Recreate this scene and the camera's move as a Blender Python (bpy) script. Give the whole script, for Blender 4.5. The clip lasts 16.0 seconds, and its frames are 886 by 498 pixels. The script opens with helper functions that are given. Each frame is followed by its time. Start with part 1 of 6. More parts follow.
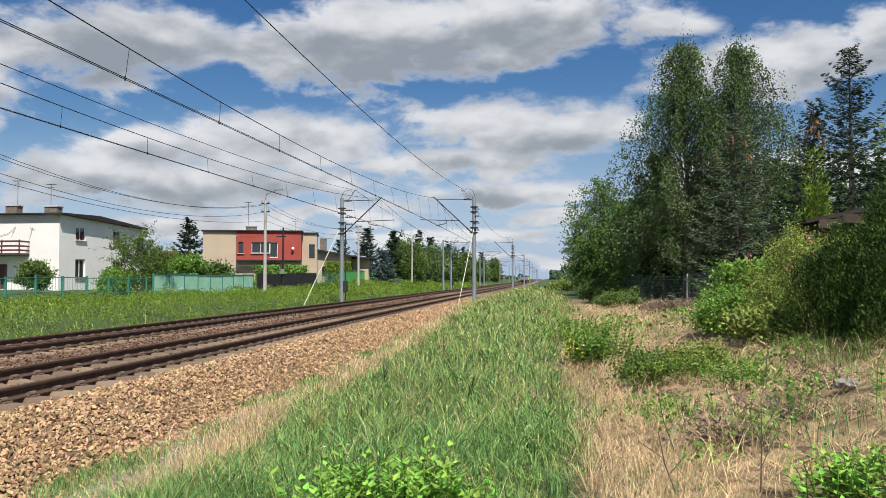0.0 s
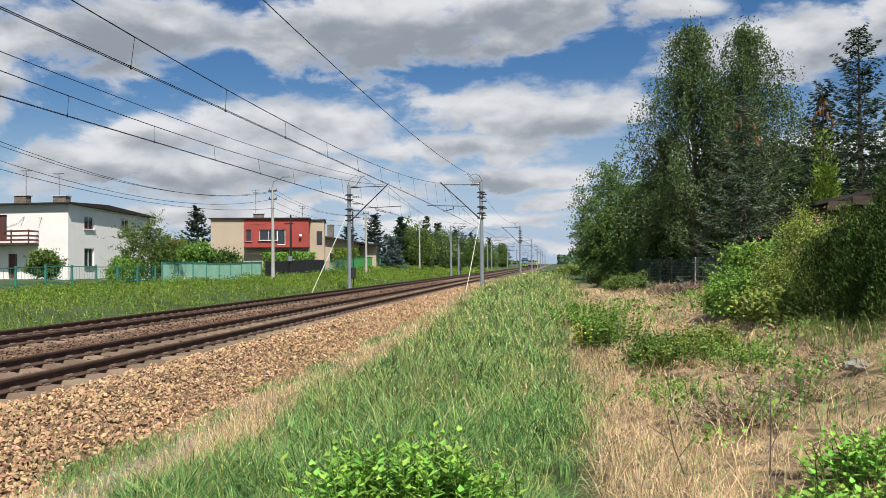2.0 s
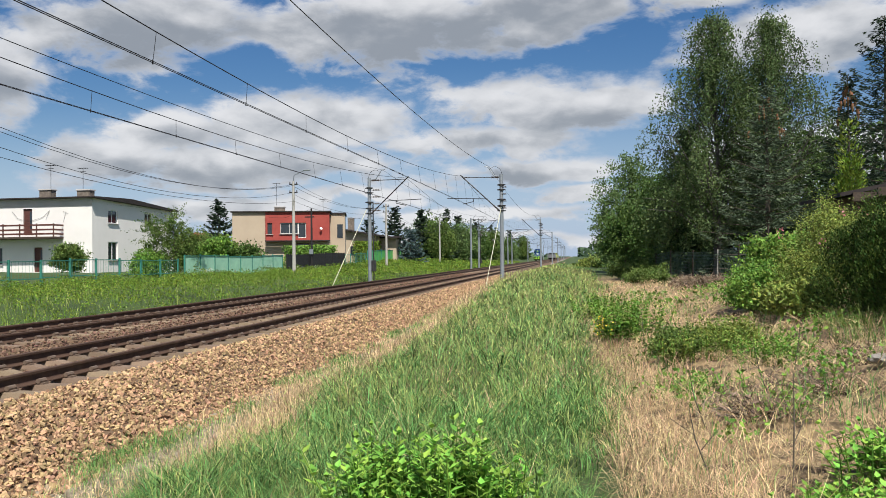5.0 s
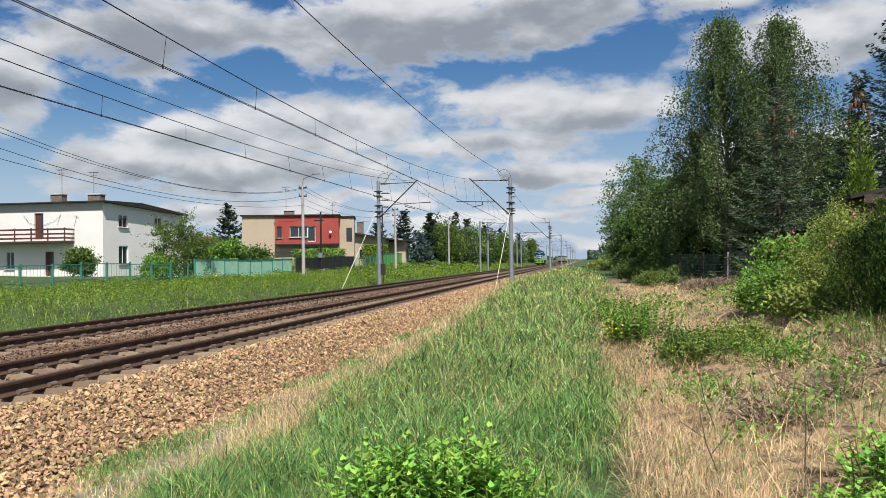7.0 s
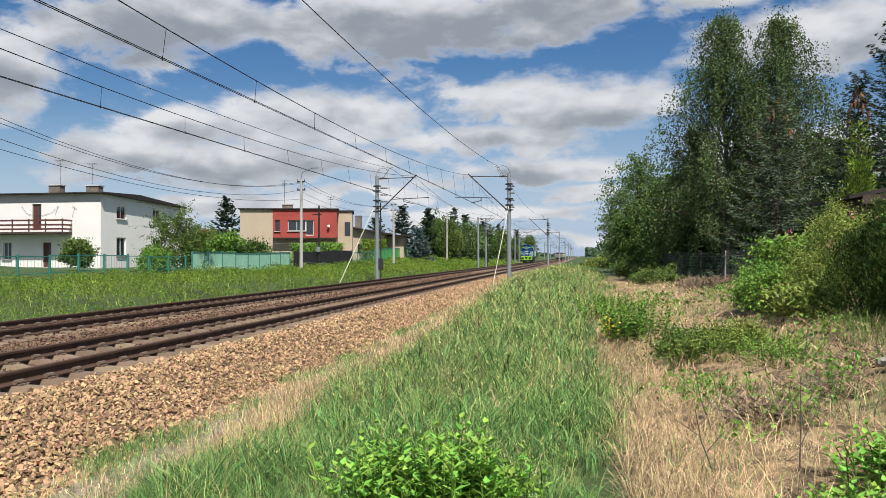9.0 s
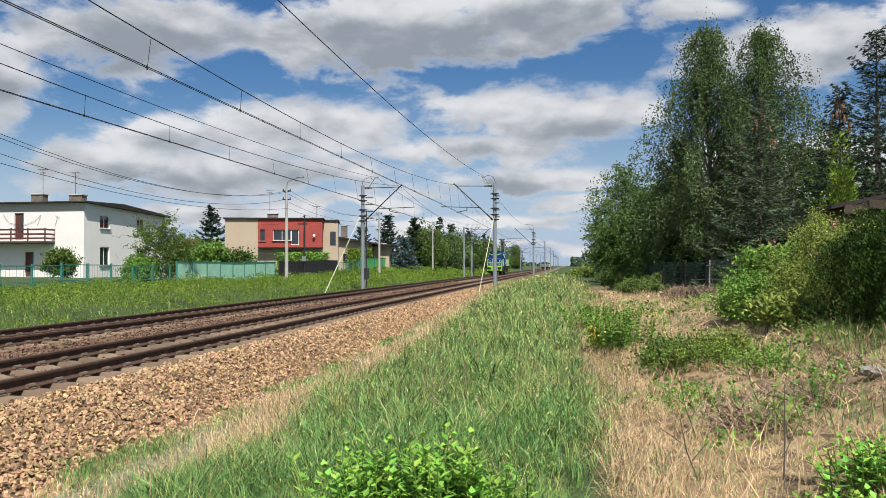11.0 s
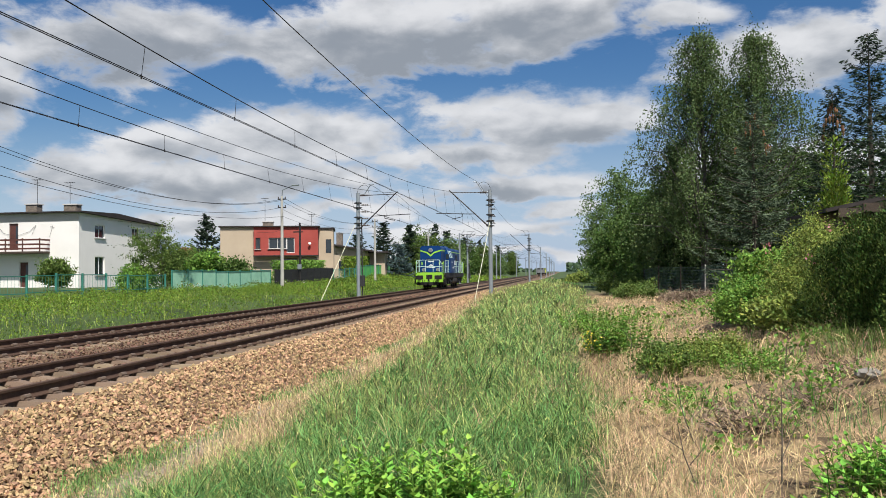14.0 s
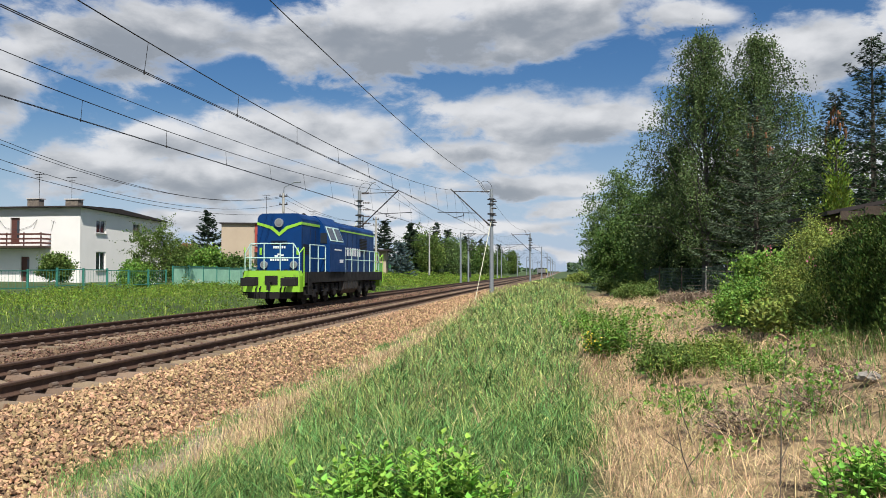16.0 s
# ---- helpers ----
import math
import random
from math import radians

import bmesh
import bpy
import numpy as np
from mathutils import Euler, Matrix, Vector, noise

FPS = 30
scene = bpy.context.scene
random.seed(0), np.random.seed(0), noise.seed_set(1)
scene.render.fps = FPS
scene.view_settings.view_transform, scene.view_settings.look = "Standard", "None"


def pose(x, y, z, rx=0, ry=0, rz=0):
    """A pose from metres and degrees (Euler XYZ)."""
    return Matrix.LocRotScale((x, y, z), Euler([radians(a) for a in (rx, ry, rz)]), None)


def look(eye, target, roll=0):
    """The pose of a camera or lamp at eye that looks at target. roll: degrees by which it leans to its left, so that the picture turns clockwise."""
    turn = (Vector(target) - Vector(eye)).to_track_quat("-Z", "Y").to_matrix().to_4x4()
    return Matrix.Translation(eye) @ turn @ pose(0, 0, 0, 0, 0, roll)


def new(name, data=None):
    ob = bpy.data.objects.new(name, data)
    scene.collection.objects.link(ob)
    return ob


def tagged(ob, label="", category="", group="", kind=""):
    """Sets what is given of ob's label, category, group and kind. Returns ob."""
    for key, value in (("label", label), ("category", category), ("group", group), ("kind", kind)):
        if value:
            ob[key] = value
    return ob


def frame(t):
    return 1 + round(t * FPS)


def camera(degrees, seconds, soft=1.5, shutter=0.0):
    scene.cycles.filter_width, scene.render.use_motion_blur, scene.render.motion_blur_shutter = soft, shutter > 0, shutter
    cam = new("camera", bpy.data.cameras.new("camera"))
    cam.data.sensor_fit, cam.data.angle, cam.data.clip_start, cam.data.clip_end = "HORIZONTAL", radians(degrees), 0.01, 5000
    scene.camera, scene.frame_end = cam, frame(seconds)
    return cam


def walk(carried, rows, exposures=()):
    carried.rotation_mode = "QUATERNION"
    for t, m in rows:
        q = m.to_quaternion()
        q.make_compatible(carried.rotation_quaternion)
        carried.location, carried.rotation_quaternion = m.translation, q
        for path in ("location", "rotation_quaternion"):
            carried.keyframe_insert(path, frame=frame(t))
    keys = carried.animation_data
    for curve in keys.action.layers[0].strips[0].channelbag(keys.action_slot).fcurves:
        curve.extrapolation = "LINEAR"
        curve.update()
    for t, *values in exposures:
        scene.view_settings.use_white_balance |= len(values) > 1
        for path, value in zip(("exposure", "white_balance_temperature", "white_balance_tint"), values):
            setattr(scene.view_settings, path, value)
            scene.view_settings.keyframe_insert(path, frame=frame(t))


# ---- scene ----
cam = camera(56.8, 16.0, soft=0.7)
EYE = (0.0, 0.0, 1.44)


def turned(yaw, pitch, roll):
    """Camera pose at the eye: degrees to the left, up, and leaning to its left."""
    y, p = radians(yaw), radians(pitch)
    aim = (EYE[0] - math.sin(y) * math.cos(p), EYE[1] + math.cos(y) * math.cos(p), EYE[2] + math.sin(p))
    return look(EYE, aim, roll)


ROLLSIGN, ROLL0 = 1.0, 0.0
# seconds, degrees to the left, degrees up, roll
TURNS = (
    (0.0, 7.111, 2.093, 0.000),
    (0.5, 7.253, 2.077, -0.343),
    (1.0, 7.340, 1.950, -0.425),
    (1.5, 7.408, 1.551, -0.243),
    (2.0, 7.637, 1.094, -0.526),
    (2.5, 7.552, 0.853, -0.525),
    (3.0, 7.452, 0.570, -0.480),
    (3.5, 7.734, 0.353, -0.556),
    (4.0, 8.221, 0.401, -0.608),
    (6.5, 9.678, 0.830, -0.697),
    (7.0, 9.688, 0.833, -0.761),
    (7.5, 9.673, 0.900, -0.723),
    (8.0, 9.547, 0.871, -0.669),
    (8.5, 9.512, 0.763, -0.391),
    (9.0, 9.553, 0.516, -0.095),
    (11.5, 8.336, 1.275, -0.250),
    (12.0, 8.269, 1.291, -0.459),
    (12.5, 8.297, 1.331, -0.580),
    (13.0, 8.167, 1.421, -0.635),
    (13.5, 8.159, 1.512, -0.706),
    (14.0, 8.253, 1.649, -0.611),
    (14.5, 8.316, 1.794, -0.676),
    (15.0, 8.388, 1.709, -0.384),
    (15.5, 8.453, 1.548, -0.111),
    (16.0, 8.324, 1.560, -0.000),
)
walk(cam, [(t, turned(a, b, ROLLSIGN * c + ROLL0)) for t, a, b, c in TURNS], [(0.0, 0.29), (16.0, 0.29)])


# ---- world, sun ----
SUN_TO = Vector((0.27, -0.58, 0.93)).normalized()
SUN_EL = math.asin(SUN_TO.z)
SUN_AZ = math.atan2(SUN_TO.x, SUN_TO.y)

sun = new("sun", bpy.data.lights.new("sun", "SUN"))
sun.data.energy, sun.data.angle, sun.data.color = 5.4, radians(0.53), (1.0, 0.95, 0.86)
sun.matrix_world = look((0, 0, 60), tuple(Vector((0, 0, 60)) - SUN_TO))


def sky_world():
    world = bpy.data.worlds.new("sky")
    scene.world = world
    world.use_nodes = True
    nt = world.node_tree
    nt.nodes.clear()

    def node(kind, **kw):
        n = nt.nodes.new(kind)
        for k, v in kw.items():
            if k == "operation":
                n.operation = v
        return n

    def math_(op, a, b=None, c=None, clamp=False):
        n = nt.nodes.new("ShaderNodeMath")
        n.operation, n.use_clamp = op, clamp
        for i, v in enumerate((a, b, c)):
            if v is None:
                continue
            if isinstance(v, (int, float)):
                n.inputs[i].default_value = v
            else:
                nt.links.new(v, n.inputs[i])
        return n.outputs[0]

    def noise_(vec, scale, detail, rough, dist=0.0):
        n = nt.nodes.new("ShaderNodeTexNoise")
        n.inputs["Scale"].default_value, n.inputs["Detail"].default_value = scale, detail
        n.inputs["Roughness"].default_value, n.inputs["Distortion"].default_value = rough, dist
        nt.links.new(vec, n.inputs["Vector"])
        return n.outputs["Fac"]

    def smooth_(v, lo, hi, a=0.0, b=1.0):
        n = nt.nodes.new("ShaderNodeMapRange")
        n.interpolation_type = "SMOOTHSTEP"
        nt.links.new(v, n.inputs["Value"])
        for k, x in zip(("From Min", "From Max", "To Min", "To Max"), (lo, hi, a, b)):
            n.inputs[k].default_value = x
        return n.outputs["Result"]

    def mix_(f, a, b):
        n = nt.nodes.new("ShaderNodeMix")
        n.data_type = "RGBA"
        for s, v in ((n.inputs["Factor"], f), (n.inputs["A"], a), (n.inputs["B"], b)):
            if isinstance(v, tuple):
                s.default_value = (*v, 1)
            elif isinstance(v, (int, float)):
                s.default_value = v
            else:
                nt.links.new(v, s)
        return n.outputs["Result"]

    sky = nt.nodes.new("ShaderNodeTexSky")
    sky.sky_type, sky.sun_disc = "NISHITA", False
    sky.sun_elevation, sky.sun_rotation = SUN_EL, SUN_AZ
    sky.air_density, sky.dust_density, sky.ozone_density = 1.0, 0.8, 2.2
    tc = nt.nodes.new("ShaderNodeTexCoord")
    sep = nt.nodes.new("ShaderNodeSeparateXYZ")
    nt.links.new(tc.outputs["Generated"], sep.inputs[0])
    x, y, z = sep.outputs
    ysafe = math_("MAXIMUM", math_("ABSOLUTE", y), 0.12)
    u0, v0 = math_("DIVIDE", x, ysafe), math_("DIVIDE", z, ysafe)
    # cloud layer seen in perspective
    zs = math_("MAXIMUM", math_("ADD", z, 0.10), 0.03)
    comb = nt.nodes.new("ShaderNodeCombineXYZ")
    nt.links.new(math_("DIVIDE", x, zs), comb.inputs[0])
    nt.links.new(math_("DIVIDE", y, zs), comb.inputs[1])
    layer = comb.outputs[0]
    flat = nt.nodes.new("ShaderNodeMapping")
    flat.inputs["Scale"].default_value = (1.0, 1.0, 2.1)
    nt.links.new(tc.outputs["Generated"], flat.inputs["Vector"])
    flat = flat.outputs[0]
    def shifted(amount):
        n = nt.nodes.new("ShaderNodeVectorMath")
        n.operation = "ADD"
        n.inputs[1].default_value = (0.0, 0.0, amount)
        nt.links.new(flat, n.inputs[0])
        return n.outputs[0]

    big = noise_(layer, 0.8, 4, 0.5, 0.2)
    puff = noise_(flat, 8.0, 9, 0.56, 0.35)
    soft_puff = noise_(flat, 7.0, 3, 0.45, 0.2)
    above = noise_(shifted(0.04), 7.0, 3, 0.45, 0.2)
    fine = noise_(flat, 23.0, 8, 0.62, 0.2)
    u = math_("ADD", u0, math_("MULTIPLY", math_("SUBTRACT", fine, 0.5), 0.05))
    v = math_("ADD", v0, math_("MULTIPLY", math_("SUBTRACT", puff, 0.5), 0.06))
    # each cloud: centre and half size in tangents from the line of the track
    dens = shade = None
    for cu, cv, a, b, grey in CLOUDS:
        du = math_("DIVIDE", math_("SUBTRACT", u, cu), a)
        for low in (False, True):
            dv = math_("DIVIDE", math_("SUBTRACT", v, cv - (0.40 * b if low else 0.0)), b * (0.75 if low else 1.0))
            r2 = math_("ADD", math_("MULTIPLY", du, du), math_("MULTIPLY", dv, dv))
            g = math_("POWER", 2.718, math_("MULTIPLY", r2, -1.0))
            if low:
                g = math_("MULTIPLY", g, grey)
                shade = g if shade is None else math_("MAXIMUM", shade, g)
            else:
                dens = g if dens is None else math_("MAXIMUM", dens, g)
    # elsewhere the layer goes on unevenly
    away = smooth_(y, 0.25, -0.1)
    dens = math_("MAXIMUM", dens, math_("MULTIPLY", away, smooth_(big, 0.42, 0.62)))
    d = math_("ADD", dens, math_("MULTIPLY", math_("SUBTRACT", puff, 0.5), 1.9))
    d = math_("ADD", d, math_("MULTIPLY", math_("SUBTRACT", fine, 0.5), 0.9))
    mask = math_("MULTIPLY", smooth_(d, 0.24, 0.68), 0.95)
    # lit heads and grey bellies: thicker cloud overhead shades what lies below it
    rise = math_("MULTIPLY", math_("SUBTRACT", above, soft_puff), 3.4)
    s = math_("ADD", math_("ADD", math_("MULTIPLY", shade, 1.0), rise), math_("MULTIPLY", math_("SUBTRACT", fine, 0.5), 1.0))
    s = math_("ADD", s, math_("MULTIPLY", math_("SUBTRACT", puff, 0.5), -0.9))
    grey = smooth_(s, -0.35, 1.15)
    cloud = mix_(grey, (11.2, 11.3, 11.6), (4.3, 4.75, 5.4))
    thin = smooth_(d, 0.30, 0.75)
    cloud = mix_(thin, (8.2, 8.9, 10.2), cloud)
    haze = smooth_(v0, 0.0, 0.24, 0.82, 0.0)
    hs = nt.nodes.new("ShaderNodeHueSaturation")
    hs.inputs["Saturation"].default_value, hs.inputs["Value"].default_value = 1.36, 1.22
    hs.inputs["Hue"].default_value = 0.507
    nt.links.new(sky.outputs[0], hs.inputs["Color"])
    base = mix_(haze, hs.outputs[0], (6.2, 7.9, 10.8))
    col = mix_(mask, base, cloud)
    bg = nt.nodes.new("ShaderNodeBackground")
    bg.inputs["Strength"].default_value = 0.058
    nt.links.new(col, bg.inputs["Color"])
    out = nt.nodes.new("ShaderNodeOutputWorld")
    nt.links.new(bg.outputs[0], out.inputs[0])


CLOUDS = (
    (-0.576, 0.305, 0.200, 0.064, 1.00),
    (-0.224, 0.296, 0.200, 0.072, 1.00),
    (-0.010, 0.308, 0.165, 0.062, 1.00),
    (0.130, 0.300, 0.075, 0.026, 0.60),
    (-0.341, 0.179, 0.138, 0.041, 0.50),
    (-0.528, 0.175, 0.083, 0.028, 0.50),
    (-0.628, 0.141, 0.110, 0.031, 0.45),
    (-0.466, 0.120, 0.262, 0.034, 0.75),
    (-0.024, 0.186, 0.152, 0.040, 0.60),
    (-0.100, 0.141, 0.138, 0.025, 0.75),
    (-0.038, 0.103, 0.117, 0.018, 0.45),
    (0.010, 0.075, 0.062, 0.014, 0.25),
    (-0.279, 0.079, 0.103, 0.015, 0.40),
    (-0.114, 0.052, 0.207, 0.012, 0.20),
    (-0.459, 0.065, 0.207, 0.018, 0.35),
    (0.279, 0.254, 0.179, 0.041, 0.70),
    (0.400, 0.289, 0.055, 0.031, 0.50),
    (-0.266, 0.186, 0.038, 0.015, 0.30),
    (0.066, 0.186, 0.055, 0.021, 0.40),
    (0.300, 0.113, 0.207, 0.041, 0.40),
    (-0.803, 0.258, 0.138, 0.055, 0.90),
    (-0.459, 0.451, 0.345, 0.069, 1.00),
    (0.093, 0.479, 0.276, 0.076, 0.90),
    (-0.155, 0.023, 0.228, 0.008, 0.10),
)
sky_world()


# ---- materials ----
def srgb(r, g, b):
    return tuple(((c / 255 + 0.055) / 1.055) ** 2.4 if c > 10 else c / 3295 for c in (r, g, b))


def mat(name, a, b=None, rough=0.8, metal=0.0, scale=3.0, fine=40.0, bump=0.15, island=0.0, object_random=0.0,
        spots=None, spec=0.4, through_light=None, stretch=(1, 1, 1), coat=0.0):
    """A surface of two colours mixed at two scales, with relief. island, object_random: variation between pieces."""
    b = b or tuple(c * 0.7 for c in a)
    m = bpy.data.materials.new(name)
    m.use_nodes = True
    nt = m.node_tree
    p = nt.nodes["Principled BSDF"]
    p.inputs["Metallic"].default_value = metal
    p.inputs["Specular IOR Level"].default_value = spec
    p.inputs["Coat Weight"].default_value = coat
    tc = nt.nodes.new("ShaderNodeTexCoord")
    mp = nt.nodes.new("ShaderNodeMapping")
    mp.inputs["Scale"].default_value = stretch
    nt.links.new(tc.outputs["Object"], mp.inputs["Vector"])

    def noise_(s, detail=5):
        n = nt.nodes.new("ShaderNodeTexNoise")
        n.inputs["Scale"].default_value, n.inputs["Detail"].default_value = s, detail
        n.inputs["Roughness"].default_value = 0.6
        nt.links.new(mp.outputs[0], n.inputs["Vector"])
        return n.outputs["Fac"]

    def ramp(v, lo, hi, to_lo=0.0, to_hi=1.0):
        n = nt.nodes.new("ShaderNodeMapRange")
        nt.links.new(v, n.inputs["Value"])
        for k, x in zip(("From Min", "From Max", "To Min", "To Max"), (lo, hi, to_lo, to_hi)):
            n.inputs[k].default_value = x
        return n.outputs["Result"]

    def mixc(f, ca, cb, mode="MIX"):
        n = nt.nodes.new("ShaderNodeMix")
        n.data_type, n.blend_type = "RGBA", mode
        for s, v in ((n.inputs["Factor"], f), (n.inputs["A"], ca), (n.inputs["B"], cb)):
            if isinstance(v, tuple):
                s.default_value = (*v, 1)
            elif isinstance(v, (int, float)):
                s.default_value = v
            else:
                nt.links.new(v, s)
        return n.outputs["Result"]

    big, small = noise_(scale), noise_(fine, 3)
    add = nt.nodes.new("ShaderNodeMath")
    add.operation = "MULTIPLY_ADD"
    nt.links.new(small, add.inputs[0])
    add.inputs[1].default_value = 0.4
    nt.links.new(big, add.inputs[2])
    col = mixc(ramp(add.outputs[0], 0.45, 0.95), a, b)
    if spots:
        col = mixc(ramp(noise_(scale * 2.7, 6), 0.60, 0.70, 0, 0.8), col, spots)
    for amount, source in ((island, "ShaderNodeNewGeometry"), (object_random, "ShaderNodeObjectInfo")):
        if amount:
            n = nt.nodes.new(source)
            r = n.outputs["Random Per Island" if source.endswith("Geometry") else "Random"]
            hsv = nt.nodes.new("ShaderNodeHueSaturation")
            nt.links.new(ramp(r, 0, 1, 1 - amount, 1 + amount), hsv.inputs["Value"])
            h = nt.nodes.new("ShaderNodeMath")
            h.operation = "MULTIPLY"
            h.inputs[1].default_value = 7.31
            nt.links.new(r, h.inputs[0])
            fr = nt.nodes.new("ShaderNodeMath")
            fr.operation = "FRACT"
            nt.links.new(h.outputs[0], fr.inputs[0])
            nt.links.new(ramp(fr.outputs[0], 0, 1, 0.5 - amount * 0.05, 0.5 + amount * 0.05), hsv.inputs["Hue"])
            nt.links.new(col, hsv.inputs["Color"])
            col = hsv.outputs["Color"]
    nt.links.new(col, p.inputs["Base Color"])
    nt.links.new(ramp(big, 0.3, 0.7, max(rough - 0.1, 0.02), min(rough + 0.1, 1)), p.inputs["Roughness"])
    if bump:
        bn = nt.nodes.new("ShaderNodeBump")
        bn.inputs["Strength"].default_value = bump
        bn.inputs["Distance"].default_value = 0.02
        nt.links.new(small, bn.inputs["Height"])
        nt.links.new(bn.outputs[0], p.inputs["Normal"])
    if through_light:
        tr = nt.nodes.new("ShaderNodeBsdfTranslucent")
        nt.links.new(col, tr.inputs["Color"])
        mx = nt.nodes.new("ShaderNodeMixShader")
        mx.inputs[0].default_value = through_light
        nt.links.new(p.outputs[0], mx.inputs[1])
        nt.links.new(tr.outputs[0], mx.inputs[2])
        nt.links.new(mx.outputs[0], nt.nodes["Material Output"].inputs["Surface"])
    return m


def glow(name, color, strength):
    m = mat(name, color, rough=0.2)
    p = m.node_tree.nodes["Principled BSDF"]
    p.inputs["Emission Color"].default_value, p.inputs["Emission Strength"].default_value = (*color, 1), strength
    return m


def glass(name, color=(0.03, 0.04, 0.05)):
    m = mat(name, color, tuple(c * 0.6 for c in color), rough=0.08, bump=0, spec=0.8, scale=0.8)
    return m


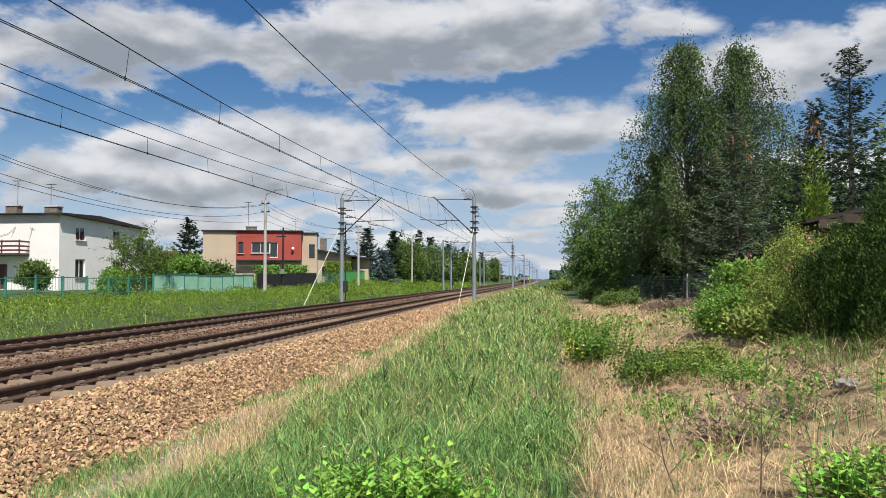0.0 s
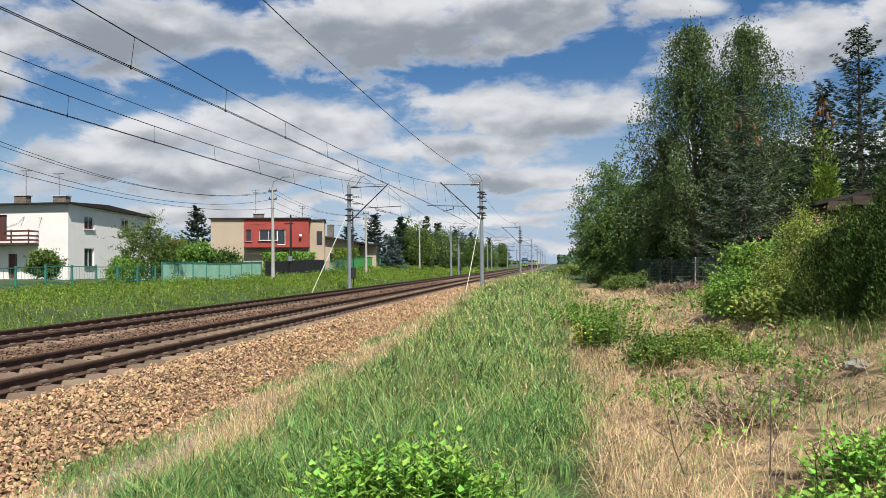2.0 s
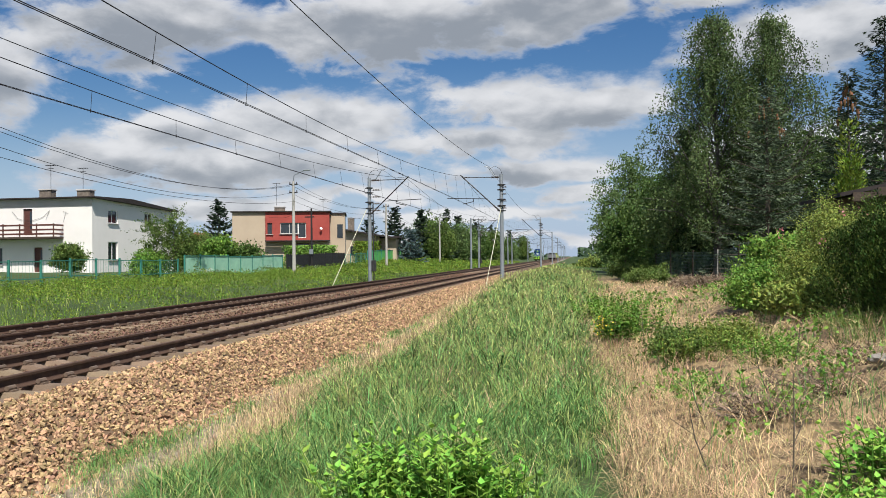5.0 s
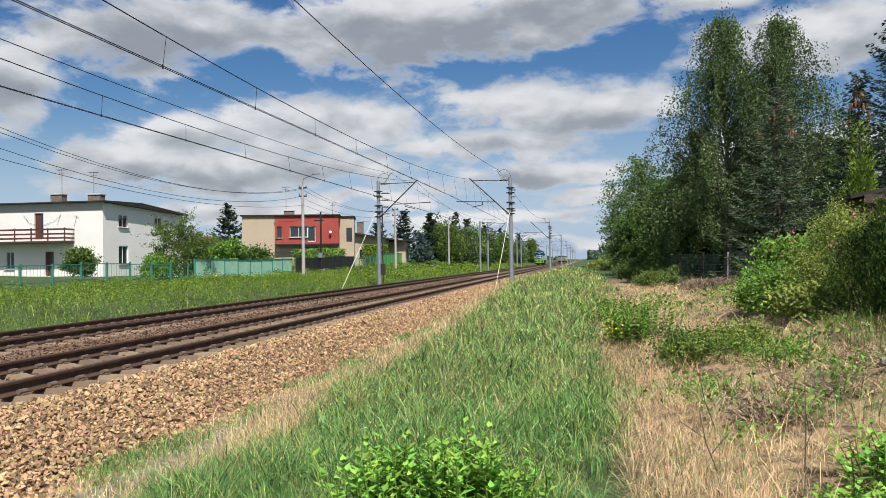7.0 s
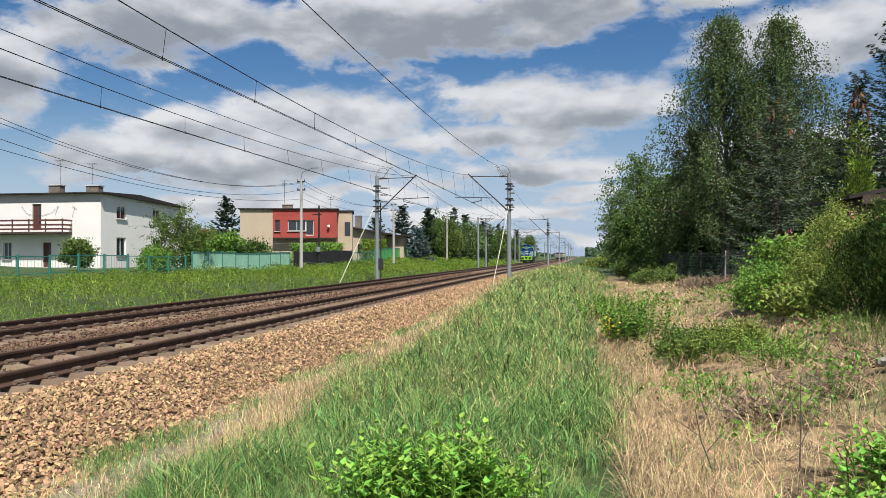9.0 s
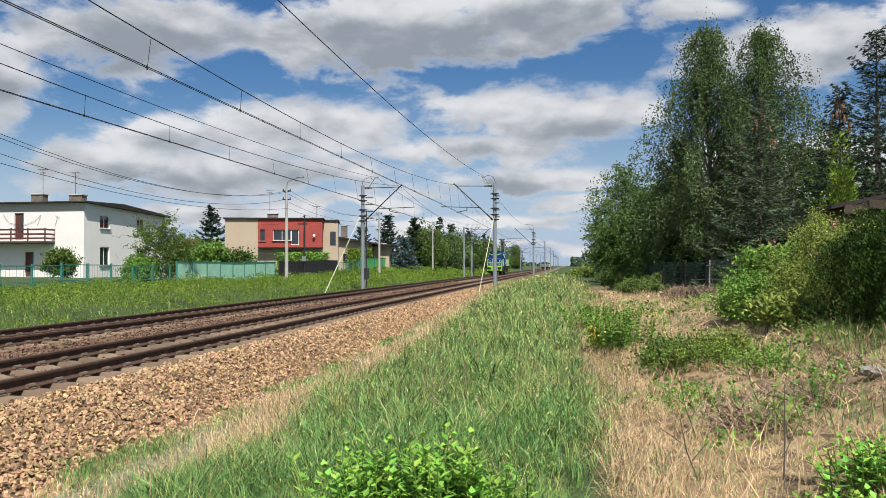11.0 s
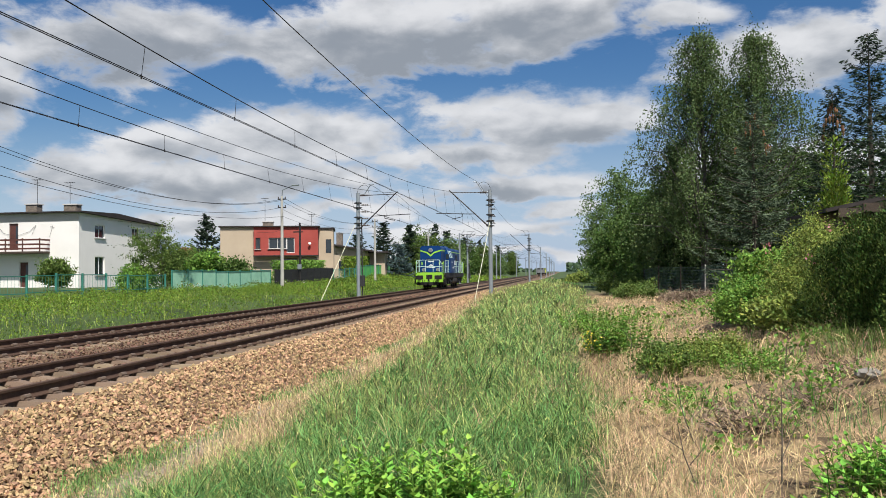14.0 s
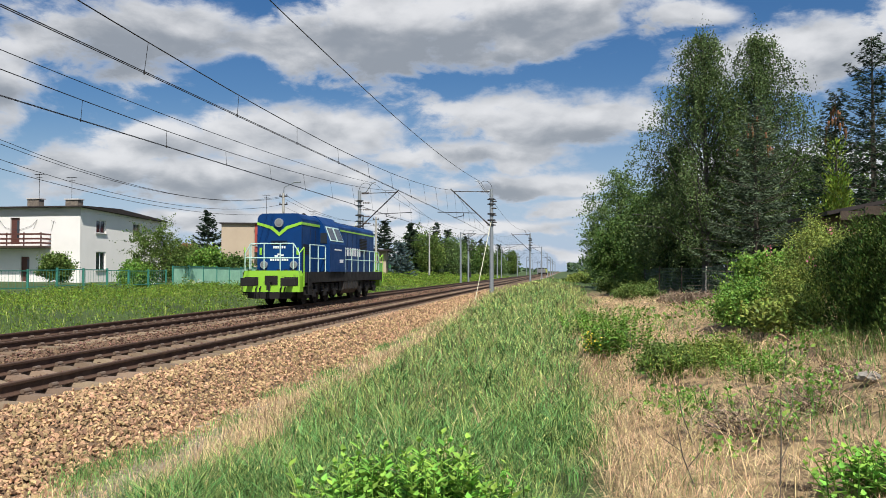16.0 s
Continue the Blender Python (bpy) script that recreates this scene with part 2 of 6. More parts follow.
M = dict(
    clip=mat("rail_clip_steel", (0.26, 0.20, 0.155), (0.15, 0.105, 0.08), 0.6, 0.4, 8, 60, 0.1),
    boulder=mat("grey_stone", (0.30, 0.28, 0.25), (0.16, 0.15, 0.13), 0.9, 0, 6, 30, 0.4),
    steel=mat("galvanised_steel", (0.30, 0.33, 0.36), (0.22, 0.25, 0.28), 0.5, 0.35, 2.0, 60, 0.05),
    dark_metal=mat("dark_metal", (0.06, 0.06, 0.065), (0.03, 0.03, 0.03), 0.55, 0.5, 5, 60, 0.1),
    rail=mat("rusty_rail", (0.105, 0.062, 0.042), (0.06, 0.035, 0.026), 0.75, 0.2, 4, 60, 0.2),
    rail_top=mat("worn_rail_head", (0.20, 0.17, 0.155), (0.13, 0.10, 0.085), 0.42, 0.8, 6, 90, 0.03, stretch=(6, 0.3, 1)),
    sleeper=mat("concrete_sleeper", (0.25, 0.185, 0.128), (0.14, 0.10, 0.07), 0.9, 0, 2, 45, 0.4, object_random=0.25),
    stone=mat("ballast_stone", (0.52, 0.35, 0.20), (0.24, 0.155, 0.088), 0.92, 0, 9, 60, 0.4, island=0.5),
    stone_red=mat("brown_ballast_stone", (0.195, 0.12, 0.082), (0.105, 0.063, 0.042), 0.92, 0, 9, 60, 0.4, island=0.55),
    concrete=mat("pole_concrete", (0.44, 0.43, 0.40), (0.33, 0.32, 0.30), 0.9, 0, 1.5, 40, 0.2),
    wire=mat("wire", (0.035, 0.033, 0.033), (0.02, 0.02, 0.02), 0.5, 0.6, 5, 60, 0),
    insulator=mat("insulator", (0.07, 0.05, 0.045), (0.04, 0.032, 0.03), 0.35, 0, 5, 60, 0.02),
    stay=mat("yellowed_stay", (0.62, 0.62, 0.45), (0.5, 0.5, 0.38), 0.6, 0, 3, 60, 0.05),
    white=mat("white_plaster", (0.80, 0.775, 0.76), (0.70, 0.68, 0.665), 0.9, 0, 0.35, 25, 0.12),
    grey_band=mat("grey_plaster", (0.50, 0.48, 0.47), (0.42, 0.40, 0.39), 0.9, 0, 0.6, 25, 0.12),
    tan=mat("tan_plaster", (0.47, 0.385, 0.29), (0.40, 0.325, 0.245), 0.9, 0, 0.4, 25, 0.12),
    red=mat("red_plaster", (0.36, 0.068, 0.055), (0.28, 0.05, 0.042), 0.85, 0, 0.5, 25, 0.12),
    roof=mat("roof_felt", (0.035, 0.028, 0.028), (0.022, 0.018, 0.018), 0.9, 0, 1.5, 25, 0.15),
    brown=mat("brown_wood", (0.115, 0.042, 0.033), (0.07, 0.026, 0.022), 0.6, 0, 3, 50, 0.15, stretch=(1, 1, 4)),
    frame=mat("white_frame", (0.78, 0.78, 0.77), (0.7, 0.7, 0.69), 0.45, 0, 2, 40, 0.02),
    pane=glass("window_glass"),
    curtain=mat("curtain", (0.35, 0.36, 0.37), (0.22, 0.23, 0.25), 0.9, 0, 3, 30, 0.1, stretch=(8, 8, 0.5)),
    brick=mat("chimney_brick", (0.24, 0.20, 0.165), (0.09, 0.075, 0.065), 0.9, 0, 4, 20, 0.5),
    green_fence=mat("green_painted_metal", (0.05, 0.24, 0.185), (0.04, 0.18, 0.14), 0.55, 0.1, 1.5, 30, 0.08),
    green_panel=mat("faded_green_panel", (0.40, 0.70, 0.52), (0.27, 0.52, 0.38), 0.7, 0, 1.2, 20, 0.1),
    bright_green=mat("bright_green_panel", (0.10, 0.42, 0.10), (0.08, 0.34, 0.08), 0.6, 0, 1.0, 20, 0.05),
    black_fence=mat("black_boards", (0.02, 0.018, 0.02), (0.012, 0.012, 0.012), 0.7, 0, 2, 30, 0.1),
    bark=mat("bark", (0.12, 0.10, 0.08), (0.06, 0.05, 0.04), 0.95, 0, 4, 25, 0.7),
    birch_bark=mat("birch_bark", (0.13, 0.12, 0.11), (0.05, 0.047, 0.044), 0.85, 0, 3, 20, 0.4),
    old_wood=mat("weathered_wood", (0.075, 0.055, 0.042), (0.035, 0.026, 0.02), 0.9, 0, 3, 40, 0.4),
    soil=mat("soil", (0.10, 0.075, 0.05), (0.06, 0.045, 0.03), 0.95, 0, 2, 20, 0.5),
    grass=mat("green_grass", (0.215, 0.37, 0.115), (0.075, 0.165, 0.045), 0.5, 0, 0.6, 8, 0, island=0.75, through_light=0.18, spec=0.15),
    grass_pale=mat("pale_grass", (0.50, 0.55, 0.20), (0.30, 0.37, 0.11), 0.55, 0, 0.4, 8, 0, island=0.5, through_light=0.18, spec=0.15),
    verge=mat("verge_grass", (0.205, 0.305, 0.042), (0.07, 0.13, 0.02), 0.55, 0, 0.15, 3, 0, island=0.7, through_light=0.18, spec=0.12),
    straw=mat("dry_straw", (0.75, 0.57, 0.34), (0.29, 0.205, 0.115), 0.6, 0, 0.6, 9, 0, island=0.75, through_light=0.12, spec=0.25),
    leaf=mat("weed_leaf", (0.20, 0.355, 0.062), (0.085, 0.175, 0.032), 0.5, 0, 1.0, 9, 0, island=0.5, through_light=0.15, spec=0.15),
    leaf_bright=mat("bright_weed_leaf", (0.25, 0.45, 0.075), (0.13, 0.28, 0.045), 0.5, 0, 1.0, 9, 0, island=0.5, through_light=0.2, spec=0.15),
    leaf_dark=mat("dark_leaf", (0.095, 0.165, 0.038), (0.045, 0.09, 0.022), 0.55, 0, 0.6, 5, 0, island=0.45, through_light=0.2, spec=0.15),
    leaf_mid=mat("tree_leaf", (0.14, 0.205, 0.05), (0.07, 0.12, 0.028), 0.55, 0, 0.6, 5, 0, island=0.45, through_light=0.2, spec=0.15),
    birch_leaf=mat("birch_leaf", (0.13, 0.19, 0.072), (0.05, 0.082, 0.029), 0.5, 0, 0.5, 5, 0, island=0.5, through_light=0.18, spec=0.1),
    willow_leaf=mat("willow_leaf", (0.155, 0.235, 0.08), (0.075, 0.13, 0.042), 0.5, 0, 0.4, 4, 0, island=0.45, through_light=0.18, spec=0.15),
    spruce=mat("spruce_needles", (0.045, 0.07, 0.042), (0.014, 0.026, 0.016), 0.6, 0, 0.6, 6, 0, island=0.45, spec=0.1),
    blue_spruce=mat("blue_spruce_needles", (0.085, 0.13, 0.135), (0.05, 0.085, 0.085), 0.6, 0, 0.6, 6, 0, island=0.45, spec=0.12),
    spruce_grey=mat("grey_green_needles", (0.125, 0.17, 0.105), (0.035, 0.056, 0.034), 0.6, 0, 0.6, 6, 0, island=0.55, spec=0.12),
    yew=mat("yew_needles", (0.085, 0.14, 0.03), (0.02, 0.042, 0.012), 0.6, 0, 1.6, 8, 0, island=0.75, through_light=0.12, spec=0.12),
    thuja=mat("yellow_green_needles", (0.22, 0.315, 0.045), (0.085, 0.145, 0.02), 0.55, 0, 0.8, 6, 0, island=0.6, through_light=0.15, spec=0.12),
    cone=mat("brown_cones", (0.26, 0.13, 0.06), (0.17, 0.08, 0.04), 0.8, 0, 3, 10, 0, island=0.4),
    pink=mat("pink_blossom", (0.62, 0.24, 0.30), (0.48, 0.16, 0.2), 0.6, 0, 3, 10, 0, island=0.3),
    yellow=mat("yellow_blossom", (0.75, 0.58, 0.05), (0.6, 0.45, 0.03), 0.6, 0, 3, 10, 0, island=0.3),
    white_flower=mat("white_blossom", (0.75, 0.75, 0.68), (0.6, 0.6, 0.55), 0.6, 0, 3, 10, 0, island=0.2),
    rose_leaf=mat("yellowish_leaf", (0.27, 0.33, 0.075), (0.10, 0.15, 0.032), 0.5, 0, 0.8, 6, 0, island=0.6, through_light=0.18, spec=0.15),
    hedge_leaf=mat("hedge_leaf", (0.036, 0.074, 0.02), (0.014, 0.032, 0.009), 0.55, 0, 0.8, 6, 0, island=0.45, through_light=0.12, spec=0.15),
    dead_twig=mat("dead_twig", (0.27, 0.20, 0.145), (0.15, 0.11, 0.08), 0.9, 0, 2, 10, 0, island=0.4),
    wire_mesh=mat("green_wire_mesh", (0.07, 0.12, 0.09), (0.05, 0.085, 0.065), 0.5, 0.3, 3, 40, 0),
    wagon_grey=mat("grey_wagon", (0.20, 0.21, 0.22), (0.13, 0.135, 0.14), 0.6, 0.1, 1, 20, 0.05),
    wagon_yellow=mat("yellow_green_vehicle", (0.45, 0.52, 0.10), (0.36, 0.42, 0.08), 0.5, 0, 1, 20, 0.05),
    seed_stalk=mat("brown_seed_heads", (0.24, 0.19, 0.10), (0.13, 0.105, 0.055), 0.8, 0, 0.8, 8, 0, island=0.4),
    far_wood=mat("far_wood", (0.05, 0.095, 0.04), (0.03, 0.06, 0.028), 0.7, 0, 0.1, 2, 0, island=0.4),
    loco_blue=mat("blue_paint", (0.0018, 0.040, 0.165), (0.0013, 0.028, 0.12), 0.5, 0, 0.8, 30, 0.02, spec=0.2),
    loco_green=mat("lime_paint", (0.28, 0.57, 0.045), (0.22, 0.47, 0.036), 0.45, 0, 0.8, 30, 0.03, spots=(0.10, 0.14, 0.04), coat=0.1),
    loco_black=mat("sooty_metal", (0.013, 0.012, 0.012), (0.007, 0.0065, 0.0065), 0.7, 0.1, 2, 30, 0.15),
    loco_white=mat("white_lettering", (0.75, 0.77, 0.8), (0.68, 0.7, 0.73), 0.5, 0, 2, 30, 0),
    rail_pale=mat("pale_handrail", (0.48, 0.66, 0.62), (0.40, 0.56, 0.52), 0.5, 0, 3, 30, 0.02),
    lamp=glow("headlamp", (0.20, 0.21, 0.22), 0.02),
    car_white=mat("pale_car_paint", (0.6, 0.63, 0.62), (0.5, 0.53, 0.52), 0.3, 0, 2, 30, 0),
)


# ---- building helpers ----
rng = np.random.default_rng(7)


def mesh_np(name, verts, faces, material, parent=None, smooth=False):
    """One object from arrays of corners (n, 3) and faces (m, k)."""
    me = bpy.data.meshes.new(name)
    verts, faces = np.asarray(verts, np.float32), np.asarray(faces, np.int32)
    m, k = faces.shape
    me.vertices.add(len(verts))
    me.vertices.foreach_set("co", verts.ravel())
    me.loops.add(m * k)
    me.loops.foreach_set("vertex_index", faces.ravel())
    me.polygons.add(m)
    me.polygons.foreach_set("loop_start", np.arange(0, m * k, k, dtype=np.int32))
    me.update(calc_edges=True)
    me.polygons.foreach_set("use_smooth", np.full(m, smooth))
    me.materials.append(material)
    ob = new(name, me)
    if parent:
        ob.parent = parent
    return ob


def finish(name, bm, materials):
    me = bpy.data.meshes.new(name)
    bmesh.ops.recalc_face_normals(bm, faces=bm.faces[:])
    bm.to_mesh(me)
    bm.free()
    for m in materials if isinstance(materials, (list, tuple)) else [materials]:
        me.materials.append(m)
    return me


def part(name, bm, material, parent, label=""):
    ob = new(name, finish(name, bm, material))
    ob.parent = parent
    return tagged(ob, label)


def thing(name, at, label, category, group="", kind="", rz=0.0):
    ob = new(name)
    ob.empty_display_size = 0.2
    ob.matrix_world = pose(*at, 0, 0, rz)
    return tagged(ob, label, category, group, kind)


def box(bm, x0, x1, y0, y1, z0, z1, bevel=0.0, mi=0):
    r = bmesh.ops.create_cube(bm, size=1)
    vs = r["verts"]
    for v in vs:
        v.co = Vector(((x0 + x1) / 2 + v.co.x * (x1 - x0), (y0 + y1) / 2 + v.co.y * (y1 - y0), (z0 + z1) / 2 + v.co.z * (z1 - z0)))
    fs = {f for v in vs for f in v.link_faces}
    for f in fs:
        f.material_index = mi
    if bevel:
        es = list({e for v in vs for e in v.link_edges})
        bmesh.ops.bevel(bm, geom=es, offset=bevel, segments=2, affect="EDGES", profile=0.6)
    return bm


def boxed(*a, **k):
    return box(bmesh.new(), *a, **k)


def tube(bm, p, q, r, r2=None, n=8):
    p, q = Vector(p), Vector(q)
    d = q - p
    res = bmesh.ops.create_cone(bm, cap_ends=True, segments=n, radius1=r, radius2=r if r2 is None else r2, depth=d.length)
    m = Matrix.Translation((p + q) / 2) @ d.to_track_quat("Z", "Y").to_matrix().to_4x4()
    bmesh.ops.transform(bm, matrix=m, verts=res["verts"])
    return bm


def tubes(segs, r, n=6):
    bm = bmesh.new()
    for p, q in segs:
        tube(bm, p, q, r, n=n)
    return bm


def prism(bm, outline, y0, y1, axis="y"):
    """A closed outline of (a, b) pairs pushed from y0 to y1 along an axis."""
    def place(a, b, c):
        return {"y": (a, c, b), "x": (c, a, b), "z": (a, b, c)}[axis]
    lo = [bm.verts.new(place(a, b, y0)) for a, b in outline]
    hi = [bm.verts.new(place(a, b, y1)) for a, b in outline]
    bm.faces.new(lo)
    bm.faces.new(hi[::-1])
    for i in range(len(lo)):
        j = (i + 1) % len(lo)
        bm.faces.new((lo[j], lo[i], hi[i], hi[j]))
    return bm


def smoothstep(a, b, x):
    t = np.clip((x - a) / (b - a), 0, 1)
    return t * t * (3 - 2 * t)


# ---- the lie of the land: height over the rails' top, across and along the line ----
ACROSS = ((-400, 2.0), (-60, 0.7), (-40, 0.35), (-26, 0.22), (-20, 0.12), (-17, -0.1), (-15.4, -0.55), (-14.7, -0.62), (-14.2, -0.5),
          (-13.9, -0.42), (-6.3, -0.42), (-5.9, -0.5), (-5.2, -0.72), (-4.4, -0.72), (-3.2, -0.5), (-1.6, -0.26), (0, -0.2), (1.2, -0.1),
          (2.6, 0.05), (3.6, 0.3), (5.0, 0.62), (7.0, 0.72), (14, 0.95), (60, 1.3), (400, 3.0))
AX, AZ = np.array([a for a, _ in ACROSS], float), np.array([b for _, b in ACROSS], float)


def wave(x, y, s):
    return np.sin(x * s * 1.7 + 1.3) * np.cos(y * s * 1.1 + x * s * 0.6) + 0.5 * np.sin(x * s * 3.9 + y * s * 3.1)


def ground_z(x, y):
    x, y = np.asarray(x, float), np.asarray(y, float)
    z = np.interp(x, AX, AZ)
    z = z + 0.55 * smoothstep(18, 48, y) * smoothstep(-5.7, -4.4, x) * (1 - smoothstep(-2.0, 1.5, x))
    z = z + 0.085 * smoothstep(0.2, 1.5, x) * wave(x, y, 1.1) + 0.05 * (1 - smoothstep(-18, -16, x)) * wave(x, y, 0.4)
    z = z + 0.7 * smoothstep(65, 125, y) * (1 - smoothstep(-26, -19, x))
    z = z - 0.5 * smoothstep(18, 42, y) * smoothstep(1.5, 6, x)
    return z


def ground():
    xs = np.unique(np.concatenate([np.linspace(-400, -60, 12), np.linspace(-60, -17, 60), np.linspace(-17, -3, 50), np.linspace(-3, 9, 80),
                                   np.linspace(9, 30, 24), np.linspace(30, 400, 14), [-3000, -1500, 1500, 3000]]))
    ys = np.unique(np.concatenate([[-300, -100, -40], np.linspace(-15, 0, 10), np.linspace(0, 30, 120), np.linspace(30, 90, 60), np.linspace(90, 300, 30), [400, 600, 900, 1500, 2500, 4500]]))
    X, Y = np.meshgrid(xs, ys)
    Z = ground_z(X, Y) - 0.03
    V = np.stack([X, Y, Z], -1).reshape(-1, 3)
    nx = len(xs)
    i = (np.arange(len(ys) - 1)[:, None] * nx + np.arange(nx - 1)[None]).ravel()
    F = np.stack([i, i + 1, i + nx + 1, i + nx], 1)
    # green kept dark: shade between the grass blades is put into this colour
    m = mat("ground_cover", (0.062, 0.10, 0.026), (0.03, 0.05, 0.015), 0.95, 0, 0.25, 12, 0.6)
    nt = m.node_tree
    p = nt.nodes["Principled BSDF"]
    green = p.inputs["Base Color"].links[0].from_socket
    geo = nt.nodes.new("ShaderNodeNewGeometry")
    sep = nt.nodes.new("ShaderNodeSeparateXYZ")
    nt.links.new(geo.outputs["Position"], sep.inputs[0])

    def noise_(s, detail=6):
        n = nt.nodes.new("ShaderNodeTexNoise")
        n.inputs["Scale"].default_value, n.inputs["Detail"].default_value = s, detail
        nt.links.new(geo.outputs["Position"], n.inputs["Vector"])
        return n.outputs["Fac"]

    def calc(op, a, b):
        n = nt.nodes.new("ShaderNodeMath")
        n.operation = op
        for s, v in zip(n.inputs, (a, b)):
            if isinstance(v, (int, float)):
                s.default_value = v
            else:
                nt.links.new(v, s)
        return n.outputs[0]

    def ramp(v, lo, hi):
        n = nt.nodes.new("ShaderNodeMapRange")
        n.interpolation_type = "SMOOTHSTEP"
        nt.links.new(v, n.inputs["Value"])
        n.inputs["From Min"].default_value, n.inputs["From Max"].default_value = lo, hi
        return n.outputs["Result"]

    def mixc(f, a, b):
        n = nt.nodes.new("ShaderNodeMix")
        n.data_type = "RGBA"
        for s, v in ((n.inputs["Factor"], f), (n.inputs["A"], a), (n.inputs["B"], b)):
            if isinstance(v, tuple):
                s.default_value = (*v, 1)
            else:
                nt.links.new(v, s)
        return n.outputs["Result"]

    wob = calc("ADD", sep.outputs[0], calc("MULTIPLY", calc("SUBTRACT", noise_(0.7), 0.5), 2.4))
    straw = mixc(ramp(noise_(5, 8), 0.4, 0.62), (0.31, 0.225, 0.125), (0.09, 0.064, 0.04))
    dirt = mixc(ramp(noise_(14, 8), 0.4, 0.65), (0.30, 0.25, 0.18), (0.13, 0.105, 0.075))
    dry = calc("MULTIPLY", ramp(wob, 0.1, 0.9), calc("SUBTRACT", 1.0, ramp(wob, 7.0, 9.0)))
    near = calc("SUBTRACT", 1.0, ramp(sep.outputs[1], 45, 70))
    col = mixc(calc("MULTIPLY", dry, near), green, straw)
    strip = calc("MULTIPLY", ramp(wob, -14.6, -14.2), calc("SUBTRACT", 1.0, ramp(wob, -4.5, -3.5)))
    col = mixc(strip, col, dirt)
    nt.links.new(col, p.inputs["Base Color"])
    g = mesh_np("ground", V, F, m, smooth=True)
    return tagged(g, "grassy ground with a dry straw bank beside the railway", "ground", kind="structure")


ground()
TRACKS = (-7.85, -12.0)
GAUGE = 0.75


def ballast():
    """The bed of broken stone: a shaped bank and the loose stones on it."""
    prof = ((-14.4, -0.64), (-13.55, -0.235), (-13.1, -0.225), (-11.0, -0.225), (-10.0, -0.25), (-9.25, -0.235), (-9.1, -0.265), (-6.75, -0.265), (-6.6, -0.225), (-6.15, -0.245), (-5.05, -0.78))
    px, pz = np.array([a for a, _ in prof]), np.array([b for _, b in prof])
    xs = np.linspace(px[0], px[-1], 70)
    ys = np.concatenate([np.linspace(-30, 0, 12), np.linspace(0, 60, 180), np.linspace(60, 200, 60), [300, 500, 900, 1600]])
    X, Y = np.meshgrid(xs, ys)
    Z = np.interp(X, px, pz) + 0.012 * wave(X, Y, 5.0)
    nx = len(xs)
    i = (np.arange(len(ys) - 1)[:, None] * nx + np.arange(nx - 1)[None]).ravel()
    F = np.stack([i, i + 1, i + nx + 1, i + nx], 1)
    bed = mesh_np("ballast_bed", np.stack([X, Y, Z], -1).reshape(-1, 3), F,
                  mat("packed_ballast", (0.20, 0.13, 0.08), (0.07, 0.045, 0.028), 0.95, 0, 5, 22, 1.0), smooth=True)
    tagged(bed, "bed of broken brown ballast stone under the tracks", "ballast", kind="structure")

    cube = np.array([(-1, -1, -1), (1, -1, -1), (1, 1, -1), (-1, 1, -1), (-1, -1, 1), (1, -1, 1), (1, 1, 1), (-1, 1, 1)], float)
    quads = np.array([(0, 3, 2, 1), (4, 5, 6, 7), (0, 1, 5, 4), (1, 2, 6, 5), (2, 3, 7, 6), (3, 0, 4, 7)])

    def stones(name, n, xr, yr, size, material, label):
        x = rng.uniform(*xr, n)
        y = yr[0] * (yr[1] / yr[0]) ** rng.uniform(0, 1, n) if yr[0] > 0 else rng.uniform(*yr, n)
        s = size * rng.uniform(0.55, 1.35, n) * (1 + np.maximum(y - 14, 0) * 0.018)
        z = np.interp(x, px, pz) + s * rng.uniform(-0.1, 0.7, n)
        c = cube[None] * rng.uniform(0.30, 1.0, (n, 8, 3)) * np.stack([np.ones(n) * 1.15, rng.uniform(0.6, 1, n), rng.uniform(0.3, 0.7, n)], 1)[:, None]
        q = rng.normal(size=(n, 4))
        q /= np.linalg.norm(q, axis=1)[:, None]
        a, b, cc, d = q.T
        R = np.stack([1 - 2 * (cc * cc + d * d), 2 * (b * cc - a * d), 2 * (b * d + a * cc), 2 * (b * cc + a * d), 1 - 2 * (b * b + d * d), 2 * (cc * d - a * b),
                      2 * (b * d - a * cc), 2 * (cc * d + a * b), 1 - 2 * (b * b + cc * cc)], 1).reshape(n, 3, 3)
        V = np.einsum("nij,nkj->nki", R, c) * (s[:, None, None] * 0.5) + np.stack([x, y, z], 1)[:, None]
        F = (np.arange(n)[:, None, None] * 8 + quads[None]).reshape(-1, 4)
        ob = mesh_np(name, V.reshape(-1, 3), F, material)
        return tagged(ob, label, "ballast stones", kind="stuff")

    stones("ballast_stones", 30000, (-6.62, -4.8), (5.8, 70), 0.058, M["stone"], "loose pale brown broken ballast stones on the shoulder")
    stones("ballast_stones", 9000, (-11.15, -9.2), (9, 80), 0.058, M["stone_red"], "brown broken ballast stones between the tracks")
    stones("ballast_stones", 5200, (-8.6, -7.1), (9, 60), 0.048, M["stone_red"], "small brown ballast stones between the sleepers")
    stones("ballast_stones", 1800, (-14.2, -13.0), (12, 90), 0.06, M["stone_red"], "brown ballast stones beside the grass verge")


ballast()


